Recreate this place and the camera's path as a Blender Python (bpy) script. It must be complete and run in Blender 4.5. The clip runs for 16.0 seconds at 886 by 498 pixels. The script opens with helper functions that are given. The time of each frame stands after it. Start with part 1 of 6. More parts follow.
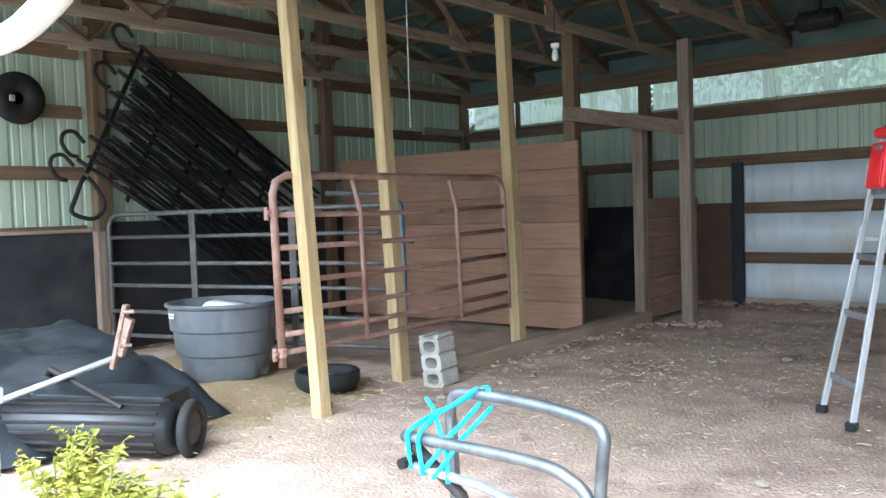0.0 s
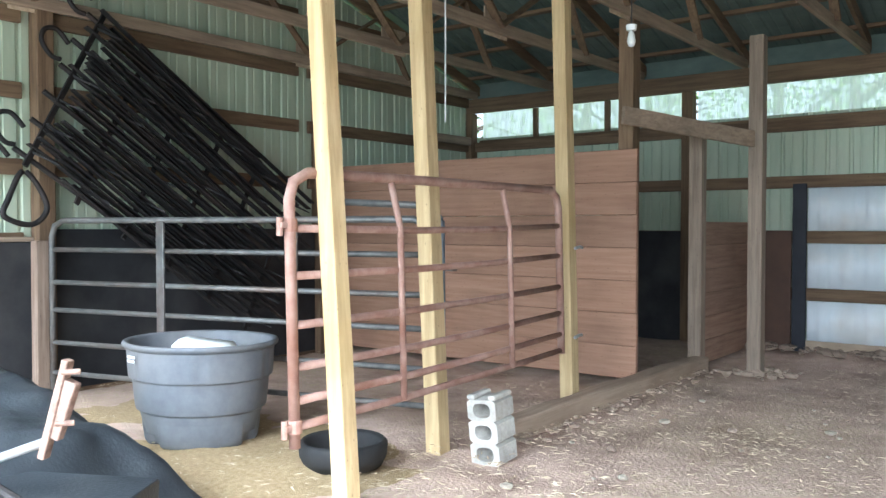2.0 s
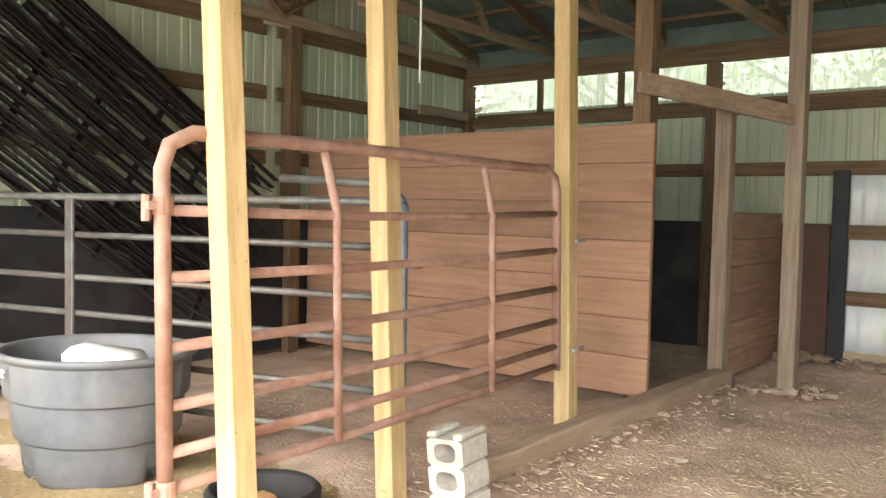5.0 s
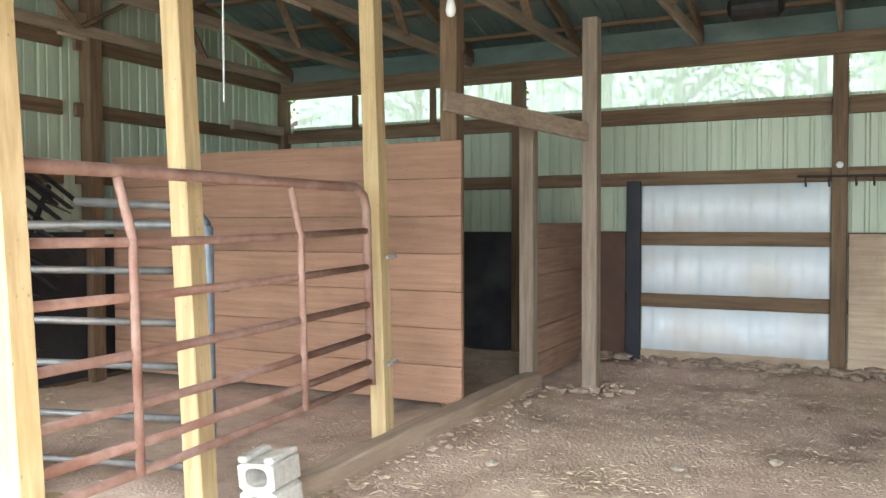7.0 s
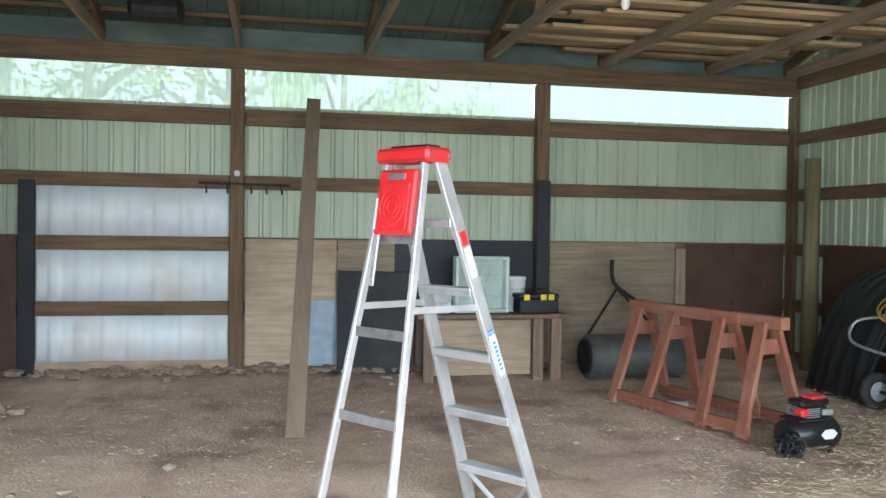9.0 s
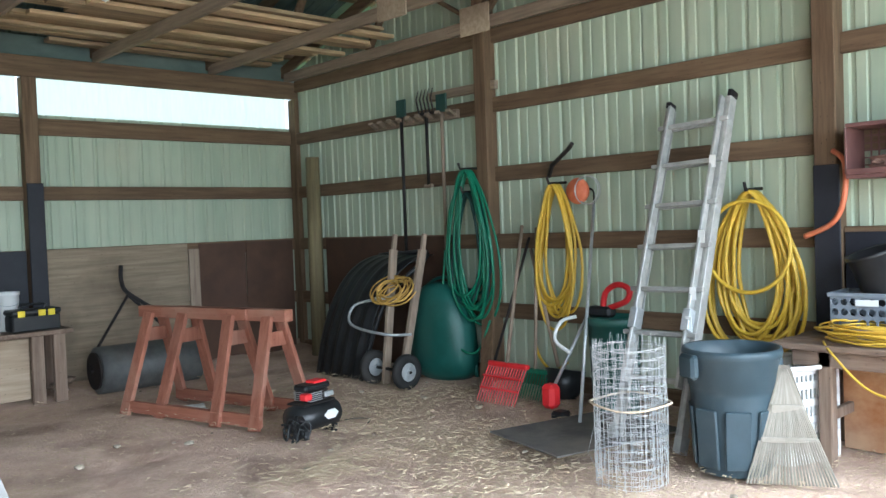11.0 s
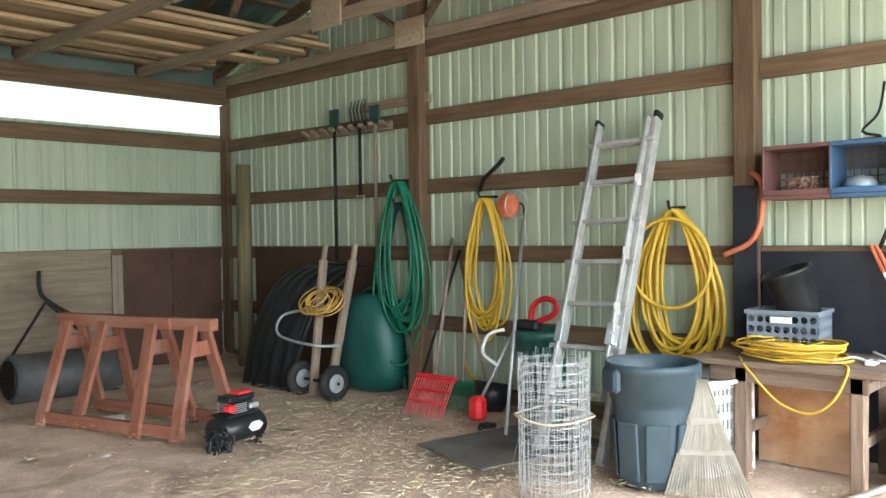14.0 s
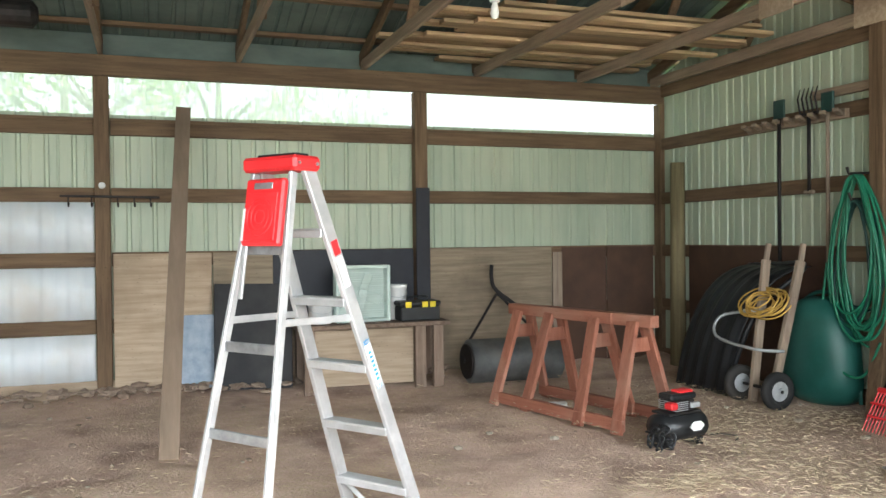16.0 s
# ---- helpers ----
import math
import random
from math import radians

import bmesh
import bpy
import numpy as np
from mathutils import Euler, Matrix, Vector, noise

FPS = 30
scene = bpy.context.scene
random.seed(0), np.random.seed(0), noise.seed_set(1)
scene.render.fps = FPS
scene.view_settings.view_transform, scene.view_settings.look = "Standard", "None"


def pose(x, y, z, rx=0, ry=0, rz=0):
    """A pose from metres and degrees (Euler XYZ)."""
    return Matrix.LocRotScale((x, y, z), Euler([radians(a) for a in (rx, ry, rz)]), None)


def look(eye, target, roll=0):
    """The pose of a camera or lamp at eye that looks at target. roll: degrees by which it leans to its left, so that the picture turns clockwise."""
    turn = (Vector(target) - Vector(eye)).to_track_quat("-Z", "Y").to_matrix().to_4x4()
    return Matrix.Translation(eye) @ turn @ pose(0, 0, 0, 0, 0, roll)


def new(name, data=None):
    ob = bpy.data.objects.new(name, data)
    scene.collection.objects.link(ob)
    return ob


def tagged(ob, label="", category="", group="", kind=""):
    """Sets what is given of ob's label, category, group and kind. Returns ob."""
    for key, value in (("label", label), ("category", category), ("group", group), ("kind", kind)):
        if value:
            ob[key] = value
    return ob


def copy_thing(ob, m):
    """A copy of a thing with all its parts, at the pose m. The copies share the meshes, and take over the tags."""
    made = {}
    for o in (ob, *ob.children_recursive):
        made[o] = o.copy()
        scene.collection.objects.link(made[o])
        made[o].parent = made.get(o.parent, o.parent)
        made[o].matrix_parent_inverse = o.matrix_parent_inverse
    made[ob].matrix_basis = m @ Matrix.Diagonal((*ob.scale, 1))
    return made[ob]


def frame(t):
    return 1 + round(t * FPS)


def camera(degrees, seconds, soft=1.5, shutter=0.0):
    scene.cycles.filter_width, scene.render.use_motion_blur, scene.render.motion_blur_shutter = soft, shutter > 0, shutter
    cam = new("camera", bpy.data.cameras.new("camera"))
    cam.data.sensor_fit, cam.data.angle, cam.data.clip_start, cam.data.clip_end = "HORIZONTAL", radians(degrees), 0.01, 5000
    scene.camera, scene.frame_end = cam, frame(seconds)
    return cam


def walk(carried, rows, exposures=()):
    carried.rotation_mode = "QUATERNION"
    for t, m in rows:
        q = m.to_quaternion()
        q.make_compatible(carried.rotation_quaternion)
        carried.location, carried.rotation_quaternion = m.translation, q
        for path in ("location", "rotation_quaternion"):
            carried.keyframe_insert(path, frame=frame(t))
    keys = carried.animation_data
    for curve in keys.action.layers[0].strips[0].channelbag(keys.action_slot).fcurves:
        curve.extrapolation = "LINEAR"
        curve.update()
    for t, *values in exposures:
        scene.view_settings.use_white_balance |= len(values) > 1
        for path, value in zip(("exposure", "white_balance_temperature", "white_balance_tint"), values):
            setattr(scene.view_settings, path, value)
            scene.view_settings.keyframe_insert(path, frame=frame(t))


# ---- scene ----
cam = camera(56.0, 16.0)
PATH = [
    (0, (0.335, -0.123, 1.368), (-0.97, 1.39, 1.275), -1.9),
    (0.5, (-0.104, 0.084, 1.354), (-1.355, 1.642, 1.267), -1.4),
    (1, (-0.49, 0.264, 1.363), (-1.705, 1.851, 1.283), -0.0),
    (1.5, (-0.86, 0.497, 1.378), (-2.053, 2.101, 1.304), 0.1),
    (2, (-1.194, 0.719, 1.383), (-2.418, 2.3, 1.329), -0.0),
    (2.5, (-1.44, 0.966, 1.39), (-2.806, 2.426, 1.343), 0.6),
    (3, (-1.6, 1.218, 1.405), (-3.19, 2.432, 1.38), 0.6),
    (3.5, (-1.735, 1.447, 1.381), (-3.349, 2.628, 1.356), 0.6),
    (4, (-1.755, 1.631, 1.391), (-3.337, 2.854, 1.349), 0.5),
    (4.5, (-1.73, 1.752, 1.393), (-3.213, 3.089, 1.288), 0.6),
    (5, (-1.7, 1.771, 1.394), (-2.943, 3.334, 1.301), 1.2),
    (5.2, (-1.687, 1.776, 1.41), (-2.892, 3.369, 1.316), 1.2),
    (7.3, (-1.58, 1.774, 1.441), (-2.319, 3.632, 1.378), -0.4),
    (7.5, (-1.61, 1.802, 1.443), (-2.2, 3.712, 1.377), -0.2),
    (8, (-1.528, 1.852, 1.422), (-1.732, 3.84, 1.364), -0.2),
    (8.5, (-1.468, 1.886, 1.432), (-1.273, 3.876, 1.378), 0.2),
    (9, (-1.449, 1.905, 1.438), (-1.045, 3.863, 1.391), 0.8),
    (9.5, (-1.391, 1.933, 1.416), (-0.795, 3.842, 1.388), 0.4),
    (9.9, (-1.343, 1.927, 1.435), (-0.507, 3.744, 1.409), -0.1),
    (10, (-1.333, 1.925, 1.438), (-0.424, 3.707, 1.406), -0.5),
    (12.3, (-1.172, 1.776, 1.481), (0.378, 3.039, 1.43), -1.0),
    (12.5, (-1.202, 1.799, 1.49), (0.36, 3.048, 1.437), -0.9),
    (13, (-1.195, 1.795, 1.487), (0.354, 3.059, 1.436), -0.9),
    (13.5, (-1.197, 1.806, 1.483), (0.312, 3.117, 1.432), -0.8),
    (14, (-1.223, 1.835, 1.453), (0.252, 3.186, 1.413), -0.9),
    (14.5, (-1.360, 1.957, 1.453), (-0.145, 3.545, 1.417), -0.7),
    (15, (-1.342, 1.955, 1.424), (-0.286, 3.654, 1.398), -0.6),
    (15.5, (-1.348, 1.943, 1.442), (-0.464, 3.737, 1.412), -0.6),
    (16, (-1.385, 1.919, 1.438), (-0.718, 3.805, 1.411), -0.6),
]
walk(cam, [(t, look(eye, target, roll)) for t, eye, target, roll in PATH], [(0, 0.95, 5200, 3), (1.5, 1.4, 5300, 3), (2.5, 1.75, 5300, 4), (3.5, 1.5, 5500, 5), (4.5, 1.5, 6700, 8), (5.0, 1.85, 6900, 8), (7.5, 2.0, 5700, 4), (9.0, 1.75, 5600, 3), (12.5, 1.95, 5300, 4), (13.5, 1.95, 5400, 3), (14.5, 2.15, 6300, 5), (16, 2.05, 6100, 6)])

# ---- world and large lights ----
world = bpy.data.worlds.new("world")
scene.world = world
world.use_nodes = True
wn = world.node_tree
sky = wn.nodes.new("ShaderNodeTexSky")
sky.sky_type = "NISHITA"
sky.sun_disc = False
sky.sun_elevation = radians(48)
sky.sun_rotation = radians(160)
sky.air_density, sky.dust_density = 0.6, 8.0
veil = wn.nodes.new("ShaderNodeHueSaturation")
veil.inputs["Saturation"].default_value, veil.inputs["Value"].default_value = 0.12, 1.75
wn.links.new(sky.outputs["Color"], veil.inputs["Color"])
wn.links.new(veil.outputs["Color"], wn.nodes["Background"].inputs["Color"])
wn.nodes["Background"].inputs["Strength"].default_value = 0.15
sun = new("sun", bpy.data.lights.new("sun", "SUN"))
sun.data.energy, sun.data.angle, sun.data.color = 0.6, radians(14), (1.0, 0.96, 0.9)
sun.matrix_basis = look((0, 0, 20), (3.4, 8, 8.2 - 5))
# daylight of the open front, standing in for the sky
front = new("front_daylight", bpy.data.lights.new("front_daylight", "AREA"))
front.data.shape, front.data.size, front.data.size_y = "RECTANGLE", 11.0, 3.4
front.data.energy, front.data.color = 250, (0.95, 0.98, 1.0)
front.matrix_basis = look((-2.3, -1.5, 2.35), (-2.3, 3.2, 0.0))

# ---- helpers of this scene ----
rng = random.Random(7)
WORLD = set()


def thing(name, label, category, m=None, group="", kind="", base=None):
    """An Empty at a thing's base. With base its parts are written in world coordinates."""
    ob = new(name)
    ob.empty_display_size = 0.1
    if base is not None:
        m = Matrix.Translation(base)
        WORLD.add(ob.name)
    ob.matrix_basis = m if m is not None else Matrix()
    return tagged(ob, label, category, group, kind)


def part(name, bm, material, parent=None, label="", smooth=False):
    root = parent
    while root is not None and root.parent is not None:
        root = root.parent
    if root is not None and root.name in WORLD:
        bm.transform(root.matrix_basis.inverted())
    me = bpy.data.meshes.new(name)
    bmesh.ops.recalc_face_normals(bm, faces=bm.faces[:])
    if smooth:
        for f in bm.faces:
            f.smooth = len(f.verts) < 6
    bm.to_mesh(me)
    bm.free()
    me.materials.append(material)
    ob = new(name, me)
    ob.parent = parent
    if label:
        ob["label"] = label
    return ob


def single(name, bm, material, label, category, kind="", group="", smooth=False):
    return tagged(part(name, bm, material, None, "", smooth), label, category, group, kind)


def shared(name, me, parent, m):
    ob = new(name, me)
    ob.parent = parent
    ob.matrix_basis = m
    return ob


def box(bm, lo, hi, bev=0.004, m=None):
    lo, hi = Vector(lo), Vector(hi)
    r = bmesh.ops.create_cube(bm, size=1)
    vs = r["verts"]
    mm = Matrix.Translation((lo + hi) / 2) @ Matrix.Diagonal((*(hi - lo), 1))
    bmesh.ops.transform(bm, matrix=mm, verts=vs)
    if bev > 0:
        es = list({e for v in vs for e in v.link_edges})
        r = bmesh.ops.bevel(bm, geom=es, offset=min(bev, 0.3 * min(hi - lo)), segments=1, affect="EDGES")
        vs = list({v for f in r["faces"] for v in f.verts} | {v for v in vs if v.is_valid})
    if m is not None:
        bmesh.ops.transform(bm, matrix=m, verts=vs)
    return vs


def new_box(lo, hi, bev=0.004, m=None):
    bm = bmesh.new()
    box(bm, lo, hi, bev, m)
    return bm


def beam(bm, a, b, w, h, up=(0, 0, 1), bev=0.004):
    """A squared timber from a to b: w across, h along up."""
    a, b = Vector(a), Vector(b)
    z = (b - a).normalized()
    u = Vector(up)
    if abs(u.dot(z)) > 0.98:
        u = Vector((0, 1, 0))
    x = u.cross(z).normalized()
    y = z.cross(x)
    m = Matrix((x, y, z)).transposed().to_4x4()
    m.translation = (a + b) / 2
    n = (b - a).length / 2
    return box(bm, (-w / 2, -h / 2, -n), (w / 2, h / 2, n), bev, m)


def new_beam(*a, **k):
    bm = bmesh.new()
    beam(bm, *a, **k)
    return bm


def smooth_path(pts, n=6, closed=False):
    p = [Vector(q) for q in pts]
    out = []
    c = len(p)
    for i in range(c if closed else c - 1):
        g = (lambda k: p[k % c]) if closed else (lambda k: p[min(max(k, 0), c - 1)])
        p0, p1, p2, p3 = g(i - 1), g(i), g(i + 1), g(i + 2)
        for j in range(n):
            t = j / n
            out.append(0.5 * ((2 * p1) + (p2 - p0) * t + (2 * p0 - 5 * p1 + 4 * p2 - p3) * t * t + (3 * p1 - p0 - 3 * p2 + p3) * t ** 3))
    if not closed:
        out.append(p[-1])
    return out


def tube(bm, pts, r, seg=8, closed=False):
    """A round bar along points; r is one radius or one for each point."""
    p = [Vector(q) for q in pts]
    c = len(p)
    rings = []
    ref = None
    for i in range(c):
        d = (p[(i + 1) % c] - p[i - 1]) if closed else (p[min(i + 1, c - 1)] - p[max(i - 1, 0)])
        d.normalize()
        if ref is None:
            ref = Vector((0, 0, 1)) if abs(d.z) < 0.9 else Vector((1, 0, 0))
        x = ref.cross(d)
        if x.length < 1e-4:
            x = Vector((0.3, 1, 0.2)).cross(d)
        x.normalize()
        y = d.cross(x)
        ref = y
        rr = r[i] if isinstance(r, (list, tuple)) else r
        rings.append([bm.verts.new(p[i] + rr * (math.cos(2 * math.pi * k / seg) * x + math.sin(2 * math.pi * k / seg) * y)) for k in range(seg)])
    for i in range(c if closed else c - 1):
        a, b = rings[i], rings[(i + 1) % c]
        for k in range(seg):
            bm.faces.new((a[k], a[(k + 1) % seg], b[(k + 1) % seg], b[k]))
    if not closed:
        bm.faces.new(rings[0])
        bm.faces.new(rings[-1])


def new_tube(*a, **k):
    bm = bmesh.new()
    tube(bm, *a, **k)
    return bm


def lathe(bm, prof, seg=28, m=None, sx=1, sy=1):
    """Turns (radius, height) pairs round z."""
    rings = []
    for r, z in prof:
        rings.append([bm.verts.new((r * sx * math.cos(2 * math.pi * k / seg), r * sy * math.sin(2 * math.pi * k / seg), z)) for k in range(seg)])
    for a, b in zip(rings, rings[1:]):
        for k in range(seg):
            bm.faces.new((a[k], a[(k + 1) % seg], b[(k + 1) % seg], b[k]))
    if prof[0][0] > 1e-4:
        bm.faces.new(rings[0])
    if prof[-1][0] > 1e-4:
        bm.faces.new(rings[-1])
    if m is not None:
        bmesh.ops.transform(bm, matrix=m, verts=[v for ring in rings for v in ring])


def new_lathe(*a, **k):
    bm = bmesh.new()
    lathe(bm, *a, **k)
    return bm


def text_bars(bm, o, u, v, rows, w, h):
    """Flat bars in place of writing that cannot be read."""
    o, u, v = Vector(o), Vector(u).normalized(), Vector(v).normalized()
    n = u.cross(v)
    for i in range(rows):
        ww = w * (0.6 + 0.4 * rng.random())
        a = o - v * (i * h * 1.7)
        c = [a, a + u * ww, a + u * ww + v * h, a + v * h]
        vs = [bm.verts.new(q) for q in c] + [bm.verts.new(q + n * 0.002) for q in c]
        for f in ((0, 1, 2, 3), (4, 5, 6, 7), (0, 1, 5, 4), (1, 2, 6, 5), (2, 3, 7, 6), (3, 0, 4, 7)):
            bm.faces.new([vs[k] for k in f])


# ---- materials ----
def mat(name, c1, c2, scale=(6, 6, 6), rough=0.7, bump=0.15, metal=0.0, stain=None, amount=0.35, fine=12.0, vary=0.12, spec=0.4, bdist=0.004):
    m = bpy.data.materials.new(name)
    m.use_nodes = True
    t = m.node_tree
    n, link = t.nodes, t.links.new
    b = n["Principled BSDF"]
    b.inputs["Roughness"].default_value = rough
    b.inputs["Metallic"].default_value = metal
    b.inputs["Specular IOR Level"].default_value = spec
    tc = n.new("ShaderNodeTexCoord")
    info = n.new("ShaderNodeObjectInfo")
    add = n.new("ShaderNodeVectorMath")
    add.operation = "MULTIPLY_ADD"
    add.inputs[1].default_value = (1, 1, 1)
    link(tc.outputs["Object"], add.inputs[0])
    sh = n.new("ShaderNodeMath")
    sh.operation = "MULTIPLY"
    sh.inputs[1].default_value = 9.0
    link(info.outputs["Random"], sh.inputs[0])
    link(sh.outputs[0], add.inputs[2])
    mp = n.new("ShaderNodeMapping")
    mp.inputs["Scale"].default_value = scale
    link(add.outputs[0], mp.inputs["Vector"])
    a = n.new("ShaderNodeTexNoise")
    a.inputs["Scale"].default_value, a.inputs["Detail"].default_value, a.inputs["Roughness"].default_value = 1.0, 6, 0.65
    link(mp.outputs[0], a.inputs["Vector"])
    ramp = n.new("ShaderNodeValToRGB")
    ramp.color_ramp.elements[0].position, ramp.color_ramp.elements[1].position = 0.35, 0.65
    ramp.color_ramp.elements[0].color, ramp.color_ramp.elements[1].color = (*c1, 1), (*c2, 1)
    link(a.outputs["Fac"], ramp.inputs["Fac"])
    out = ramp.outputs["Color"]
    if stain:
        s = n.new("ShaderNodeTexNoise")
        s.inputs["Scale"].default_value, s.inputs["Detail"].default_value = 1.7, 5
        link(add.outputs[0], s.inputs["Vector"])
        r2 = n.new("ShaderNodeValToRGB")
        r2.color_ramp.elements[0].position, r2.color_ramp.elements[1].position = 0.5, 0.72
        r2.color_ramp.elements[0].color, r2.color_ramp.elements[1].color = (0, 0, 0, 1), (amount, amount, amount, 1)
        link(s.outputs["Fac"], r2.inputs["Fac"])
        mix = n.new("ShaderNodeMix")
        mix.data_type = "RGBA"
        link(r2.outputs["Color"], mix.inputs["Factor"])
        link(out, mix.inputs["A"])
        mix.inputs["B"].default_value = (*stain, 1)
        out = mix.outputs["Result"]
    hsv = n.new("ShaderNodeHueSaturation")
    mr = n.new("ShaderNodeMapRange")
    mr.inputs["To Min"].default_value, mr.inputs["To Max"].default_value = 1 - vary, 1 + vary
    link(info.outputs["Random"], mr.inputs["Value"])
    link(mr.outputs[0], hsv.inputs["Value"])
    link(out, hsv.inputs["Color"])
    link(hsv.outputs["Color"], b.inputs["Base Color"])
    f = n.new("ShaderNodeTexNoise")
    f.inputs["Scale"].default_value, f.inputs["Detail"].default_value = fine, 5
    link(mp.outputs[0], f.inputs["Vector"])
    bp = n.new("ShaderNodeBump")
    bp.inputs["Strength"].default_value, bp.inputs["Distance"].default_value = bump, bdist
    link(f.outputs["Fac"], bp.inputs["Height"])
    link(bp.outputs["Normal"], b.inputs["Normal"])
    rr = n.new("ShaderNodeMapRange")
    rr.inputs["To Min"].default_value, rr.inputs["To Max"].default_value = max(rough - 0.12, 0.05), min(rough + 0.12, 1)
    link(a.outputs["Fac"], rr.inputs["Value"])
    link(rr.outputs[0], b.inputs["Roughness"])
    return m


def wood(name, c1, c2, axis, **k):
    s = [26, 26, 26]
    s["xyz".index(axis)] = 1.6
    k.setdefault("stain", tuple(0.45 * c for c in c1))
    k.setdefault("rough", 0.8)
    m = mat(name, c1, c2, tuple(s), fine=2.0, bump=0.3, **k)
    n, link = m.node_tree.nodes, m.node_tree.links.new
    hsv = [x for x in n if x.type == "HUE_SAT"][0]
    src = hsv.inputs["Color"].links[0].from_socket
    mp = n.new("ShaderNodeMapping")
    q = [7.0, 7.0, 7.0]
    q["xyz".index(axis)] = 3.2
    mp.inputs["Scale"].default_value = q
    link([x for x in n if x.type == "VECT_MATH"][0].outputs[0], mp.inputs["Vector"])
    vo = n.new("ShaderNodeTexVoronoi")
    link(mp.outputs[0], vo.inputs["Vector"])
    r = n.new("ShaderNodeValToRGB")
    r.color_ramp.elements[0].position, r.color_ramp.elements[1].position = 0.05, 0.13
    r.color_ramp.elements[0].color, r.color_ramp.elements[1].color = (0.75, 0.75, 0.75, 1), (0, 0, 0, 1)
    link(vo.outputs["Distance"], r.inputs["Fac"])
    mix = n.new("ShaderNodeMix")
    mix.data_type = "RGBA"
    link(r.outputs["Color"], mix.inputs["Factor"])
    link(src, mix.inputs["A"])
    mix.inputs["B"].default_value = (*(0.35 * c for c in c1), 1)
    link(mix.outputs["Result"], hsv.inputs["Color"])
    return m


BROWN1, BROWN2 = (0.10, 0.060, 0.033), (0.19, 0.125, 0.072)
wood_x = wood("aged_wood_x", BROWN1, BROWN2, "x")
wood_y = wood("aged_wood_y", BROWN1, BROWN2, "y")
wood_z = wood("aged_wood_z", BROWN1, BROWN2, "z")
grey_x = wood("grey_wood_x", (0.24, 0.17, 0.12), (0.38, 0.29, 0.21), "x")
grey_y = wood("grey_wood_y", (0.20, 0.145, 0.10), (0.33, 0.25, 0.18), "y")
grey_z = wood("grey_wood_z", (0.22, 0.165, 0.12), (0.36, 0.28, 0.21), "z")
fresh_z = wood("treated_pine_z", (0.42, 0.30, 0.145), (0.59, 0.45, 0.25), "z", stain=(0.36, 0.25, 0.09), amount=0.5)
lumber_x = wood("lumber_x", (0.30, 0.20, 0.11), (0.50, 0.37, 0.22), "x", vary=0.3)
plank_x = wood("stall_plank_x", (0.27, 0.15, 0.092), (0.36, 0.21, 0.138), "x", vary=0.16)
plank_y = wood("stall_plank_y", (0.26, 0.15, 0.10), (0.38, 0.24, 0.165), "y", vary=0.16)
plywood = wood("plywood", (0.33, 0.25, 0.17), (0.47, 0.37, 0.27), "x", stain=(0.2, 0.14, 0.09), amount=0.6)
aged_ply = wood("aged_plywood", (0.20, 0.155, 0.105), (0.31, 0.245, 0.17), "x", stain=(0.11, 0.08, 0.055), amount=0.7)
brown_board = mat("brown_board", (0.060, 0.031, 0.019), (0.095, 0.050, 0.031), (3, 3, 3), 0.7, 0.1, stain=(0.07, 0.04, 0.03))
red_wood = wood("red_stained_wood", (0.24, 0.085, 0.05), (0.34, 0.14, 0.09), "z", stain=(0.4, 0.27, 0.2), amount=0.5)
red_wood_y = wood("red_stained_wood_y", (0.24, 0.085, 0.05), (0.34, 0.14, 0.09), "y", stain=(0.4, 0.27, 0.2), amount=0.5)
siding_mat = mat("painted_steel_siding", (0.365, 0.43, 0.32), (0.455, 0.51, 0.385), (5, 5, 0.7), 0.45, 0.05, stain=(0.42, 0.40, 0.30), amount=0.35, vary=0.04)
# the white holds front daylight as colour; the stain is rust
daylit_sheet = mat("daylit_steel_sheet", (0.66, 0.71, 0.74), (0.74, 0.78, 0.80), (3, 3, 1), 0.45, 0.05, stain=(0.52, 0.36, 0.18), amount=0.30, vary=0.02)
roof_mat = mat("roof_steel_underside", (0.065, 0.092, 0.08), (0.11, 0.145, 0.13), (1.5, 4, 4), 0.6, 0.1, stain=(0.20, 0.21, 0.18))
black_mat = mat("black_rubber_sheet", (0.014, 0.014, 0.016), (0.028, 0.028, 0.030), (4, 4, 4), 0.7, 0.2, stain=(0.08, 0.075, 0.07), amount=0.5)
dusty_mat = mat("dusty_rubber", (0.09, 0.085, 0.08), (0.17, 0.155, 0.14), (5, 5, 5), 0.85, 0.2, stain=(0.24, 0.2, 0.16))
black_paint = mat("black_painted_board", (0.012, 0.013, 0.02), (0.022, 0.024, 0.032), (5, 5, 5), 0.6, 0.15, stain=(0.05, 0.05, 0.055))
rust_pipe = mat("rusty_pink_pipe", (0.30, 0.165, 0.125), (0.44, 0.29, 0.235), (9, 9, 9), 0.7, 0.25, 0.1, stain=(0.2, 0.085, 0.05), amount=0.8)
hitch_rust = mat("hitch_rust", (0.16, 0.10, 0.075), (0.34, 0.23, 0.18), (30, 30, 30), 0.75, 0.4, 0.2, stain=(0.1, 0.05, 0.03), amount=0.8)
cart_steel = mat("weathered_cart_tube", (0.10, 0.105, 0.11), (0.20, 0.205, 0.21), (14, 14, 14), 0.45, 0.1, 0.7)
ladder_alu = mat("weathered_ladder_aluminium", (0.36, 0.36, 0.34), (0.50, 0.50, 0.48), (16, 16, 16), 0.5, 0.12, 0.35, stain=(0.2, 0.19, 0.17), amount=0.6)
